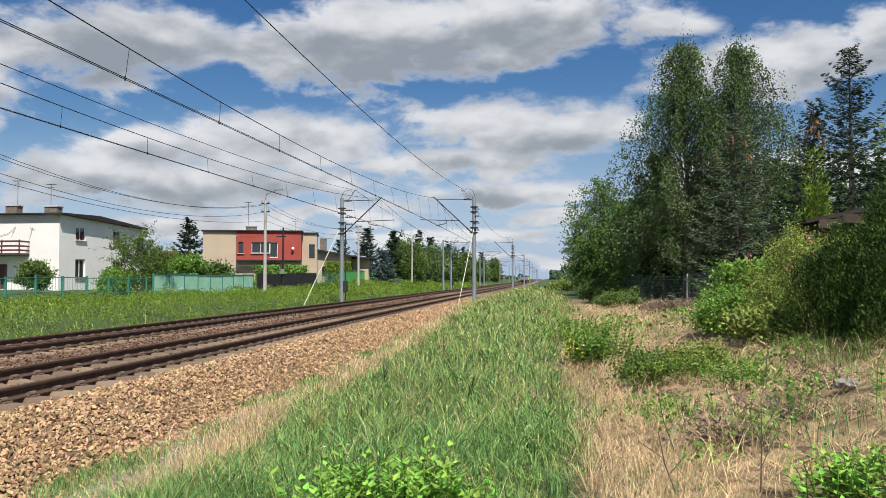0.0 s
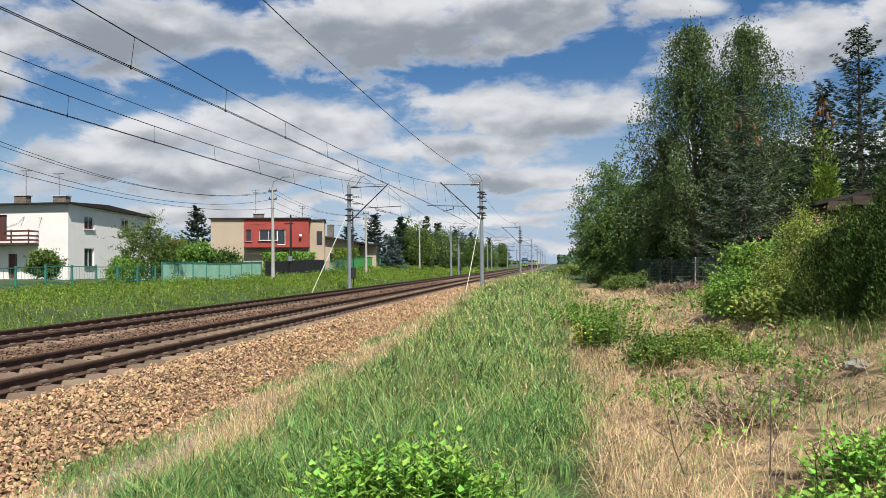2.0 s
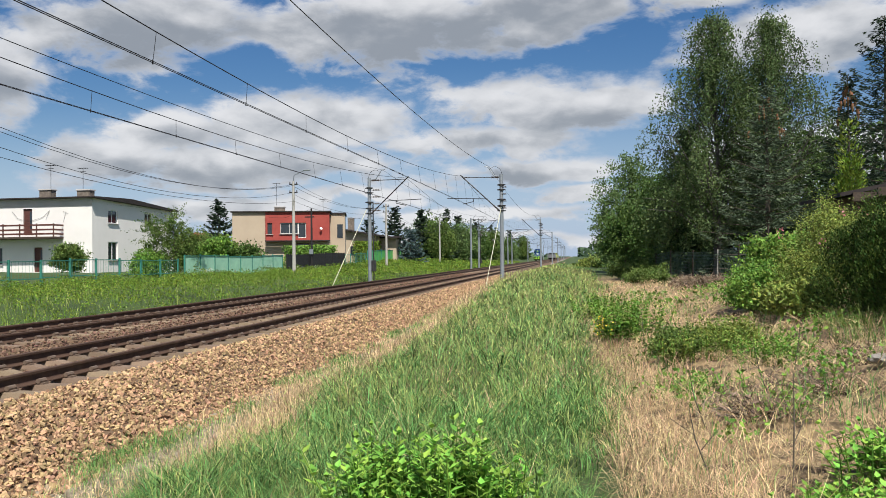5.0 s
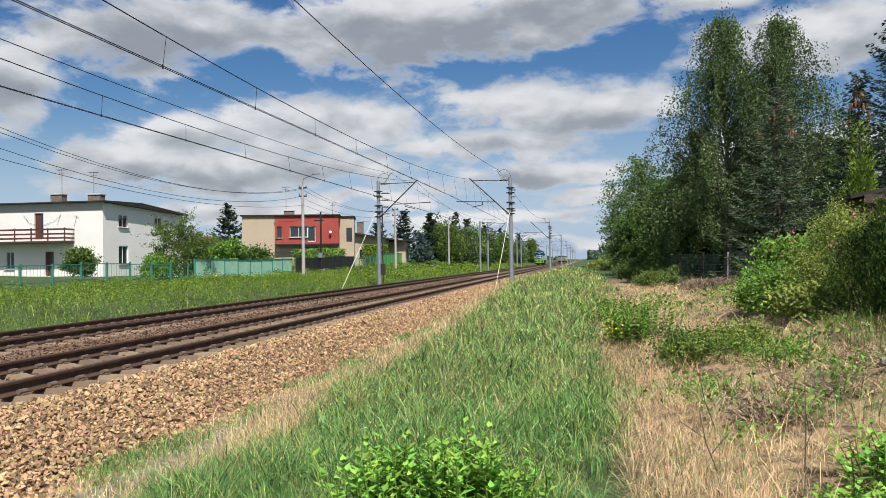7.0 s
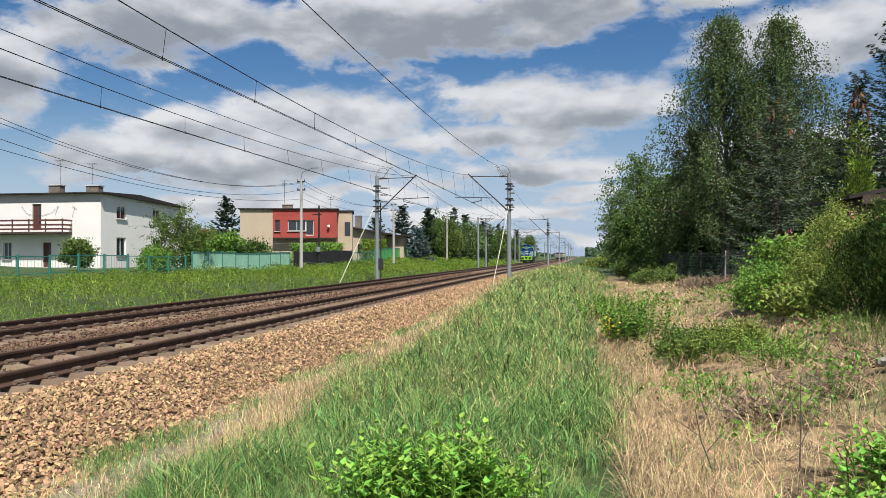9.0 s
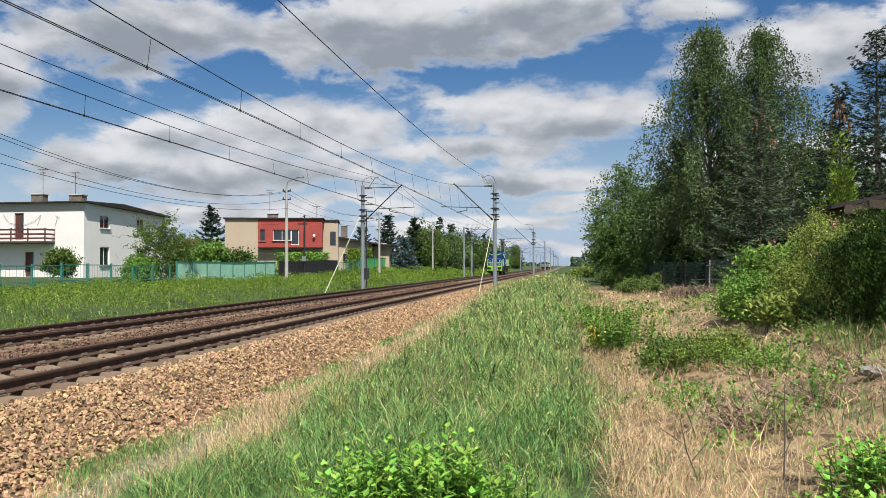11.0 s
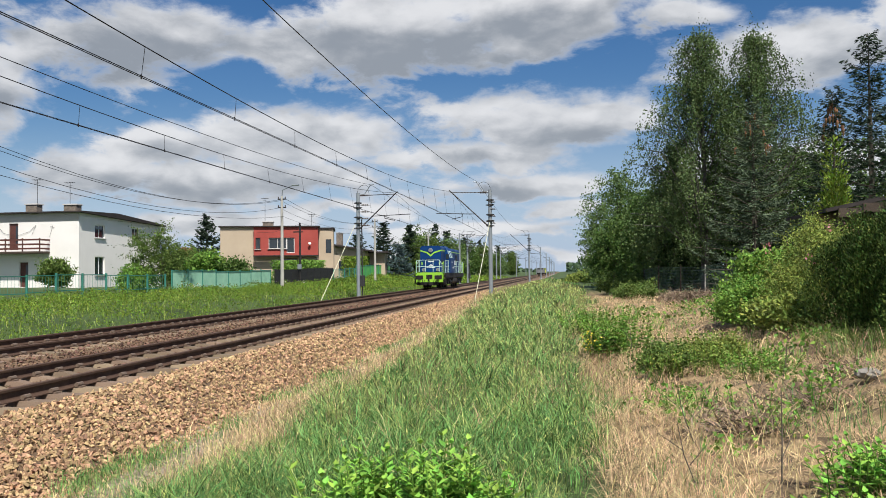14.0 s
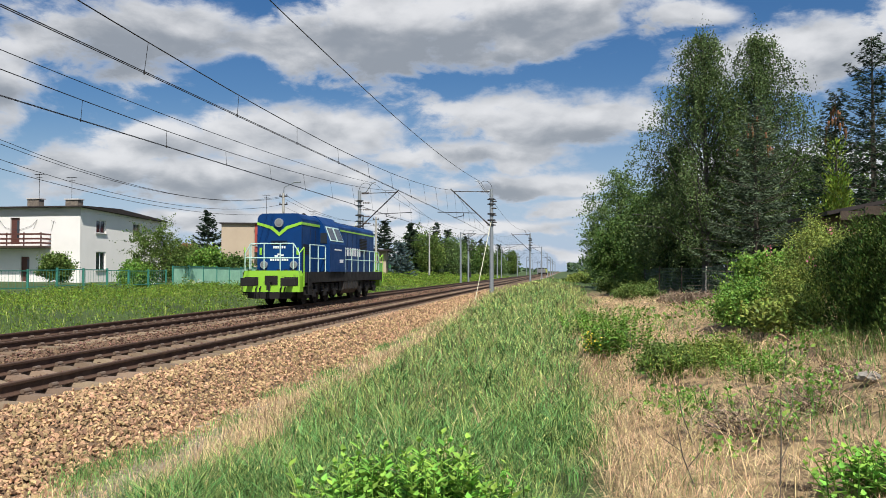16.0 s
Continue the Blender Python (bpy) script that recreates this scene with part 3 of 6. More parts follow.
def railway_track(xc, near):
    label = "straight railway track with rusty rails on concrete sleepers"
    tr = thing("railway_track", (xc, 0, 0), label, "railway track", "railway tracks", "structure")
    half = ((-0.075, -0.172), (0.075, -0.172), (0.075, -0.160), (0.018, -0.140), (0.009, -0.125), (0.009, -0.05), (0.035, -0.038), (0.036, -0.008), (0.026, 0.0),
            (-0.026, 0.0), (-0.036, -0.008), (-0.035, -0.038), (-0.009, -0.05), (-0.009, -0.125), (-0.018, -0.140), (-0.075, -0.160))
    for sx in (-GAUGE, GAUGE):
        bm = bmesh.new()
        prism(bm, [(sx + a, b) for a, b in half], -40, 1500)
        me = finish("rail", bm, [M["rail"], M["rail_top"]])
        for f in me.polygons:
            if f.normal.z > 0.9 and f.center.z > -0.004:
                f.material_index = 1
        ob = new("rail", me)
        ob.parent = tr
    # sleepers: dipped in the middle, with sloping ends
    bm = bmesh.new()
    top = ((-1.3, -0.20), (-1.25, -0.185), (-0.98, -0.178), (-0.5, -0.178), (-0.35, -0.215), (0.35, -0.215), (0.5, -0.178), (0.98, -0.178), (1.25, -0.185), (1.3, -0.20))
    rows = []
    for y, dz in ((-0.14, -0.12), (-0.095, 0), (0.095, 0), (0.14, -0.12)):
        rows.append([bm.verts.new((a, y, b + dz)) for a, b in top])
    for r0, r1 in zip(rows, rows[1:]):
        for i in range(len(top) - 1):
            bm.faces.new((r0[i], r0[i + 1], r1[i + 1], r1[i]))
    for i, s in ((0, 1), (len(top) - 1, -1)):
        bm.faces.new([r[i] for r in rows])
    sleeper = finish("sleeper", bm, M["sleeper"])
    bm = bmesh.new()
    box(bm, -0.07, 0.07, -0.06, 0.06, -0.01, 0.012)
    tube(bm, (0, -0.05, 0.0), (0, -0.05, 0.05), 0.022, n=8)
    tube(bm, (0, 0.05, 0.0), (0, 0.05, 0.05), 0.022, n=8)
    tube(bm, (0.0, -0.075, 0.035), (0.0, 0.075, 0.035), 0.034, n=8)
    clip = finish("rail_clip", bm, M["clip"])
    y0 = 5.4 if near else 9.0
    y0 += 0.31 if near else 0.1
    far_v, far_f = [], []
    for i in range(700):
        y = y0 + 0.6 * i
        if i < 150:
            s = new("sleeper", sleeper)
            s.parent, s.location = tr, (0, y, rng.uniform(-0.004, 0.004))
            s.rotation_euler = (0, 0, rng.uniform(-0.006, 0.006))
            if i < 46:
                for cx in (-GAUGE - 0.105, -GAUGE + 0.105, GAUGE - 0.105, GAUGE + 0.105):
                    c = new("rail_clip", clip)
                    c.parent, c.location = s, (cx, 0, -0.168)
        else:
            far_v += [(-1.3, y - 0.13, -0.2), (1.3, y - 0.13, -0.2), (1.3, y + 0.13, -0.2), (-1.3, y + 0.13, -0.2)]
            far_f.append([len(far_v) - 4 + k for k in range(4)])
    far = mesh_np("far_sleepers", far_v, far_f, M["sleeper"], tr)
    tagged(far, kind="stuff")
    return tr


# ---- overhead line ----
SPAN, FIRST = 70.0, 58.5
SUPPORTS = [FIRST + SPAN * i for i in range(-1, 8)]


def sagged(y, z_mid, rise):
    """Height of a hanging wire that is highest at the supports."""
    u = ((y - FIRST) / SPAN) % 1.0
    return z_mid + rise * (2 * u - 1) ** 2


def strand(pts, r, n=5):
    """A thin rod through a row of points."""
    pts = np.asarray(pts, float)
    d = np.gradient(pts, axis=0)
    d /= np.linalg.norm(d, axis=1)[:, None]
    side = np.cross(d, (0, 0, 1.0))
    side /= np.linalg.norm(side, axis=1)[:, None] + 1e-9
    up = np.cross(side, d)
    a = np.arange(n) * 2 * math.pi / n
    V = pts[:, None] + r * (np.cos(a)[None, :, None] * side[:, None] + np.sin(a)[None, :, None] * up[:, None])
    k = len(pts)
    i, j = np.meshgrid(np.arange(k - 1), np.arange(n), indexing="ij")
    j2 = (j + 1) % n
    F = np.stack([i * n + j, (i + 1) * n + j, (i + 1) * n + j2, i * n + j2], -1).reshape(-1, 4)
    return V.reshape(-1, 3), F


def wire(name, pts, r, label, group="overhead wires"):
    V, F = strand(pts, r)
    return tagged(mesh_np(name, V, F, M["wire"], smooth=True), label, "overhead wire", group)


def overhead_line(xc, x_feed):
    ys = np.linspace(-20, 480, 360)
    stagger = 0.25 * np.cos((ys - FIRST) * math.pi / SPAN)
    z_c = 5.25
    wire("contact_wire", np.stack([xc + stagger, ys, np.full_like(ys, z_c)], 1), 0.009, "dark copper contact wire above the track")
    wire("contact_wire", np.stack([xc + stagger + 0.06, ys, np.full_like(ys, z_c)], 1), 0.009, "dark copper contact wire beside its twin")
    m = wire("messenger_wire", np.stack([xc + stagger * 0.2, ys, sagged(ys, 5.74, 1.55)], 1), 0.012, "dark sagging messenger wire with droppers")
    wire("feeder_wire", np.stack([np.full_like(ys, x_feed), ys, sagged(ys, 6.88, 1.02)], 1), 0.012, "dark sagging feeder wire on the mast tops")
    for y in np.arange(FIRST - SPAN + 4, 260, 4.43):
        s = 0.25 * math.cos((y - FIRST) * math.pi / SPAN)
        bm = tube(bmesh.new(), (xc + s, y, z_c), (xc + s * 0.2, y, float(sagged(y, 5.74, 1.55))), 0.006, n=5)
        tube(bm, (xc + s, y, z_c - 0.03), (xc + s, y, z_c + 0.06), 0.014, n=6)
        part("dropper", bm, M["wire"], m)


def catenary_mast(x, y, side, label, detail=True, twin=False):
    """side: +1 when the track lies towards +x, -1 towards -x."""
    g = float(ground_z(x, y))
    t = thing("catenary_mast", (x, y, 0), label, "catenary mast", "catenary masts")
    base = min(g, -0.1) - 0.2
    bm = bmesh.new()
    box(bm, -0.34, 0.34, -0.34, 0.34, base, base + 0.42, 0.05)
    part("footing", bm, M["concrete"], t, "concrete footing")
    if twin:
        for dx in (-0.17, 0.17):
            part("post", tube(bmesh.new(), (dx, 0, base + 0.4), (dx * 0.7, 0, 7.25), 0.10, 0.085, 10), M["steel"], t)
        bm = bmesh.new()
        for z in np.arange(0.6, 7.0, 0.9):
            tube(bm, (-0.16, 0, z), (0.15, 0, z + 0.05), 0.03, n=5)
        part("lacing", bm, M["steel"], t)
    else:
        part("post", tube(bmesh.new(), (0, 0, base + 0.4), (0, 0, 7.35), 0.155, 0.125, 14), M["steel"], t)
    s = side
    if detail and side > 0:
        part("cable_pipe", tube(bmesh.new(), (0.26, 0.1, base + 0.4), (0.24, 0.1, 5.4), 0.045, n=8), M["dark_metal"], t, "dark cable pipe")
        part("cabinet", boxed(0.14, 0.44, -0.16, 0.16, 0.5, 1.3, bevel=0.02), M["dark_metal"], t, "small dark cabinet on the post")
    if not detail:
        part("bracket", tubes([((0, 0, 5.9), (s * 2.4, 0, 7.2)), ((0, 0, 7.1), (s * 2.4, 0, 7.2)), ((0, 0, 5.9), (s * 3.0, 0, 5.75))], 0.035), M["dark_metal"], t)
        part("top_arm", tubes([((0, 0, 7.2), (s * 0.35, 0, 7.25)), ((s * 0.35, 0, 7.25), (s * 0.75, 0, 7.85))], 0.03), M["steel"], t)
        return t
    # cantilever: stay tube, inclined tube, registration arm
    part("inclined_tube", tubes([((s * 0.15, 0, 4.75), (s * 2.95, 0, 7.38))], 0.042, 8), M["dark_metal"], t)
    part("stay_tube", tubes([((s * 0.15, 0, 7.15), (s * 2.75, 0, 7.2))], 0.028, 8), M["dark_metal"], t)
    part("registration_arm", tubes([((s * 1.0, 0, 5.62), (s * 3.9, 0, 5.72)), ((s * 2.0, 0, 5.66), (s * 2.0, 0, 5.45)), ((s * 2.0, 0, 5.45), (s * 2.75, 0, 5.28))], 0.026, 6), M["dark_metal"], t)
    for (ax, az, bx, bz) in ((0.2, 7.15, 0.75, 7.16), (0.2, 4.8, 0.6, 5.17)):
        bm = bmesh.new()
        for k in range(7):
            f0, f1 = k / 7, (k + 0.6) / 7
            tube(bm, (s * (ax + (bx - ax) * f0), 0, az + (bz - az) * f0), (s * (ax + (bx - ax) * f1), 0, az + (bz - az) * f1), 0.075, 0.05, 10)
        part("insulator", bm, M["insulator"], t)
    # top arm for the feeder
    fx = s * 0.95
    part("top_arm", tubes([((0, 0, 7.2), (s * 0.5, 0, 7.25)), ((s * 0.5, 0, 7.25), (fx, 0, 7.92)), ((fx, 0, 7.92), (fx + s * 0.25, 0, 7.95))], 0.033, 8), M["steel"], t)
    a = [(s * (0.45 - 0.5 * math.cos(u)), 0, 7.3 + 0.62 * math.sin(u)) for u in np.linspace(0.1, 2.4, 9)]
    part("jumper", tubes(list(zip(a, a[1:])), 0.014, 5), M["wire"], t)
    # clamps, collars and disconnector gear on the post
    for z, r in ((6.6, 0.22), (6.25, 0.20), (5.55, 0.24), (5.1, 0.26), (4.75, 0.2)):
        bm = bmesh.new()
        tube(bm, (0, 0, z - 0.05), (0, 0, z + 0.05), r, n=12)
        box(bm, -0.3, 0.3, -0.05, 0.05, z - 0.035, z + 0.035)
        part("collar", bm, M["dark_metal"], t)
    for k in range(4):
        bm = bmesh.new()
        zz = 6.45 - 0.5 * k
        reach = 1.0 if s > 0 else 0.45
        for j in range(4):
            tube(bm, (reach * (0.3 + 0.13 * j), -0.12, zz), (reach * (0.38 + 0.13 * j), -0.12, zz), 0.065, 0.05, 8)
        tube(bm, (0, -0.12, zz), (reach * 0.9, -0.12, zz - 0.03), 0.02, n=5)
        part("insulator", bm, M["insulator"], t)
    return t


def overhead():
    for xc, xf in ((TRACKS[0], -5.85), (TRACKS[1], -13.7)):
        overhead_line(xc, xf)
    for i, y in enumerate(SUPPORTS[1:]):
        d = i < 2
        catenary_mast(-5.05, y, -1, "grey steel catenary mast with bracket over the near track", d)
        catenary_mast(-14.75, y, 1, "grey steel catenary mast with bracket and switch gear beside the verge", d)
        if i in (1, 2):
            catenary_mast(-15.3, y - 5.5, 1, "slim grey steel catenary mast beside another mast", False)
    stays = (((-14.9, 58.2, 5.0), (-15.4, 51.0, -0.4)), ((-5.05, 58.2, 5.0), (-5.3, 49.5, -0.45)))
    for p, q in stays:
        st = tagged(new("stay_rod", finish("stay_rod", tube(bmesh.new(), p, q, 0.022, n=6), M["stay"])),
                    "thin pale sloping stay rod anchored beside a mast", "stay rod", "stay rods")


def power_pole(x, y, lamp, label):
    g = float(ground_z(x, y))
    t = thing("street_lamp" if lamp else "power_pole", (x, y, g), label, "street lamp" if lamp else "power pole", "roadside poles")
    top = 8.0 - g
    part("pole", tube(bmesh.new(), (0, 0, -0.3), (0, 0, top), 0.16, 0.10, 10), M["concrete"], t)
    if lamp:
        part("lamp_arm", tubes([((0, 0, top - 0.1), (0.1, -0.1, top + 0.5)), ((0.1, -0.1, top + 0.5), (1.0, -0.2, top + 0.85))], 0.035, 8), M["steel"], t)
        bm = boxed(0.95, 1.55, -0.32, -0.1, top + 0.83, top + 0.95, bevel=0.035)
        part("lamp_head", bm, M["steel"], t)
    for z in (top - 0.25, top - 0.95):
        part("crossarm", boxed(-0.35, 0.35, -0.05, 0.05, z - 0.05, z + 0.05), M["dark_metal"], t)
        for dx in (-0.3, 0.3):
            part("insulator", tube(bmesh.new(), (dx, 0, z), (dx, 0, z + 0.2), 0.05, 0.035, 8), M["insulator"], t)
    return t


def roadside_line():
    ys = [24, 66, 97, 139, 180, 225, 270]
    xs = [-23.4, -23.2, -22.4, -22.7, -22.7, -22.7, -22.7]
    for i, y in enumerate(ys):
        power_pole(xs[i], y, i in (1, 3, 5), "tall concrete street lamp with a curved arm, carrying wires" if i in (1, 3, 5) else "tall concrete power pole carrying wires")
    for dx, z, sag in ((-0.3, 7.7, 1.45), (0.3, 7.72, 1.55), (-0.3, 7.02, 1.4), (0.0, 6.3, 1.0)):
        pts = []
        full = [-16] + ys
        for a, b in zip(full, full[1:]):
            for u in np.linspace(0, 1, 14, endpoint=False):
                pts.append((-23.1 + 0.6 * float(smoothstep(66, 97, a + (b - a) * u)) + dx, a + (b - a) * u, z - sag * 4 * u * (1 - u) * ((b - a) / 40) ** 2))
        wire("power_line", pts, 0.013, "dark sagging power line between roadside poles", "roadside wires")


def wooden_pole():
    x, y = -26.4, 80.5
    g = float(ground_z(x, y))
    t = thing("wooden_pole", (x, y, g), "dark tarred wooden utility pole behind the fence", "utility pole")
    part("pole", tube(bmesh.new(), (0, 0, -0.3), (0, 0, 6.3), 0.13, 0.09, 8), M["black_fence"], t)
    part("crossarm", boxed(-0.7, 0.3, -0.05, 0.05, 5.35, 5.47), M["black_fence"], t)
    part("junction_box", boxed(-0.2, 0.2, -0.25, -0.1, 1.6, 2.1, bevel=0.02), M["steel"], t)
    wire("service_wire", [(x, y, g + 6.2 - 0.0), (-31, 85, g + 5.6), (-34, 88.5, 6.2)], 0.012, "thin dark service wire to the red house", "roadside wires")


wooden_pole()
overhead()
roadside_line()


# ---- houses ----
def wall(name, parent, length, height, openings, material, m, thick=0.3, label=""):
    """A wall along local x from 0 to length, its outer face at y = 0 and its body behind it; openings: (x0, x1, z0, z1)."""
    xs = sorted({0, length, *[o[0] for o in openings], *[o[1] for o in openings]})
    zs = sorted({0, height, *[o[2] for o in openings], *[o[3] for o in openings]})
    bm = bmesh.new()
    for a, b in zip(xs, xs[1:]):
        for c, d in zip(zs, zs[1:]):
            mx, mz = (a + b) / 2, (c + d) / 2
            if not any(o[0] < mx < o[1] and o[2] < mz < o[3] for o in openings):
                box(bm, a, b, 0, thick, c, d)
    bmesh.ops.remove_doubles(bm, verts=bm.verts[:], dist=0.0005)
    seen = {}
    for f in bm.faces:
        c = f.calc_center_median()
        seen.setdefault((round(c.x, 3), round(c.y, 3), round(c.z, 3)), []).append(f)
    dead = [f for fs in seen.values() if len(fs) > 1 for f in fs]
    bmesh.ops.delete(bm, geom=dead, context="FACES_ONLY")
    ob = part(name, bm, material, parent, label)
    ob.matrix_local = m
    return ob


def window(parent, m, x0, x1, z0, z1, bars=1, sill=True, frame_mat="frame", depth=0.12):
    """A glazed window set into an opening of the wall whose frame is m."""
    w = new("window")
    w.parent, w.matrix_local = parent, m
    tagged(w, "window with a light frame and dark panes")
    t = 0.075
    bm = bmesh.new()
    box(bm, x0, x1, depth, depth + 0.07, z0, z0 + t)
    box(bm, x0, x1, depth, depth + 0.07, z1 - t, z1)
    edges = np.linspace(x0, x1, bars + 2)
    for i, e in enumerate(edges):
        o = 0 if 0 < i < len(edges) - 1 else (t / 2 if i == 0 else -t / 2)
        box(bm, e + o - t / 2, e + o + t / 2, depth, depth + 0.07, z0 + t, z1 - t)
    part("window_frame", bm, M[frame_mat], w)
    for a, b in zip(edges, edges[1:]):
        part("pane", boxed(a + 0.03, b - 0.03, depth + 0.03, depth + 0.04, z0 + 0.03, z1 - 0.03), M["pane"], w)
    part("curtain", boxed(x0 + 0.02, x0 + (x1 - x0) * 0.3, depth + 0.1, depth + 0.12, z0 + 0.05, z1 - 0.05), M["curtain"], w)
    part("backing", boxed(x0 - 0.1, x1 + 0.1, 0.32, 0.34, z0 - 0.1, z1 + 0.1), M["black_fence"], w)
    if sill:
        part("window_sill", boxed(x0 - 0.1, x1 + 0.1, -0.14, 0.1, z0 - 0.06, z0, bevel=0.012), M["grey_band"], w)
    return w


def chimney(parent, x, y, z0, z1, w=1.0, d=0.7):
    c = part("chimney", boxed(x - w / 2, x + w / 2, y - d / 2, y + d / 2, z0, z1, bevel=0.03), M["brick"], parent, "weathered brick chimney")
    part("chimney_cap", boxed(x - w / 2 - 0.08, x + w / 2 + 0.08, y - d / 2 - 0.08, y + d / 2 + 0.08, z1, z1 + 0.12, bevel=0.02), M["grey_band"], c)
    return c


def aerial(parent, x, y, z, h=1.8):
    segs = [((x, y, z), (x, y, z + h)), ((x - 0.45, y, z + h - 0.05), (x + 0.45, y, z + h - 0.05)), ((x - 0.3, y, z + h - 0.35), (x + 0.3, y, z + h - 0.35))]
    segs += [((x + k, y - 0.25, z + h - 0.05), (x + k, y + 0.25, z + h - 0.05)) for k in (-0.4, -0.2, 0.1, 0.35)]
    part("aerial", tubes(segs, 0.022, 5), M["dark_metal"], parent, "thin roof aerial")


def white_house():
    g = 0.2
    h = thing("house", (-43.5, 69, g), "white plastered two-storey house with flat dark roof and wooden balcony", "house", rz=-1.4)
    H, L, D = 6.65, 20.0, 14.2
    front = Matrix.Translation((-L, 0, 0))
    fo = [(12.9, 13.85, 3.75, 6.2), (14.0, 14.9, 0.3, 2.6), (9.8, 10.7, 1.0, 2.65), (5, 6.4, 1.1, 2.7)]
    wall("front_wall", h, L, H, fo, M["white"], front)
    side = Matrix.Rotation(radians(90), 4, "Z")
    so = [(2.2, 3.8, 4.85, 6.1), (2.2, 3.8, 1.35, 3.1), (8.6, 10.1, 4.85, 6.1), (8.6, 10.1, 1.35, 3.1)]
    wall("side_wall", h, D, H, so, M["white"], side @ Matrix.Translation((0.304, 0, 0)))
    wall("rear_wall", h, L, H, [], M["white"], Matrix.Translation((0, D + 0.3, 0)) @ Matrix.Rotation(radians(180), 4, "Z"))
    wall("far_wall", h, D, H, [], M["white"], Matrix.Translation((-L, D + 0.3, 0)) @ Matrix.Rotation(radians(-90), 4, "Z"))
    for o in so:
        window(h, side @ Matrix.Translation((0.304, 0, 0)), *o)
    for o in fo[2:]:
        window(h, front, *o)
    for o in fo[:2]:
        d = part("door", boxed(o[0] + 0.02, o[1] - 0.02, 0.12, 0.17, o[2], o[3] - 0.02), M["brown"], h, "dark brown wooden door")
        d.matrix_local = front
        q = part("door_pane", boxed(o[0] + 0.62, o[1] - 0.12, 0.105, 0.12, o[2] + 0.5, o[3] - 0.25), M["pane"], d)
    bm = bmesh.new()
    prism(bm, [(-0.5, H + 0.44), (-0.5, H + 0.55), (D * 0.4, H + 0.70), (D + 0.8, H + 0.05), (D + 0.8, H - 0.1)], -L - 0.5, 0.5, "x")
    part("roof", bm, M["roof"], h, "dark felt roof with a thin eave")
    bm = bmesh.new()
    box(bm, -L - 0.02, 0.02, -0.025, 0.02, H - 0.3, H + 0.45)
    part("cornice", bm, M["grey_band"], h, "grey plaster band under the eave")
    bm = bmesh.new()
    prism(bm, [(0.0, H), (0.0, H + 0.45), (D * 0.4, H + 0.6), (D, H + 0.03)], -0.02, 0.012, "x")
    part("gable_strip", bm, M["white"], h)
    chimney(h, -1.5, 1.3, H + 0.4, H + 1.2, 1.3, 0.8)
    chimney(h, -5.7, 1.6, H + 0.4, H + 1.35, 1.2, 0.8)
    aerial(h, -1.9, 1.5, H + 0.5, 2.9)
    aerial(h, -6.0, 2.5, H + 0.5, 3.4)
    # balcony
    b = part("balcony", boxed(-13.5, -2.9, -1.5, -0.01, 3.35, 3.55, bevel=0.03), M["old_wood"], h, "balcony with brown plank railing")
    for z in (3.72, 4.1, 4.52):
        part("rail_board", boxed(-13.5, -2.9, -1.5, -1.45, z, z + 0.16, bevel=0.01), M["brown"], b)
        part("rail_board", boxed(-2.95, -2.9, -1.44, -0.02, z, z + 0.16, bevel=0.01), M["brown"], b)
    for x in np.arange(-13.3, -2.9, 1.72):
        part("baluster", boxed(x, x + 0.09, -1.44, -1.36, 3.55, 4.75), M["brown"], b)
    part("cable", tubes([((-8.2, -0.06, 6.0), (-7.6, -0.06, 5.3)), ((-7.6, -0.06, 5.3), (-6.4, -0.06, 5.0)), ((-6.4, -0.06, 5.0), (-5.0, -0.06, 5.4)), ((-5.0, -0.06, 5.4), (-4.3, -0.06, 6.0)),
                         ((-4.3, -0.06, 6.0), (-4.7, -0.06, 5.1)), ((-2.6, -0.06, 5.9), (-2.9, -0.06, 4.9)), ((-2.9, -0.06, 5.9), (-2.4, -0.06, 5.7))], 0.012, 5), M["dark_metal"], h, "loose dark cable on the wall")


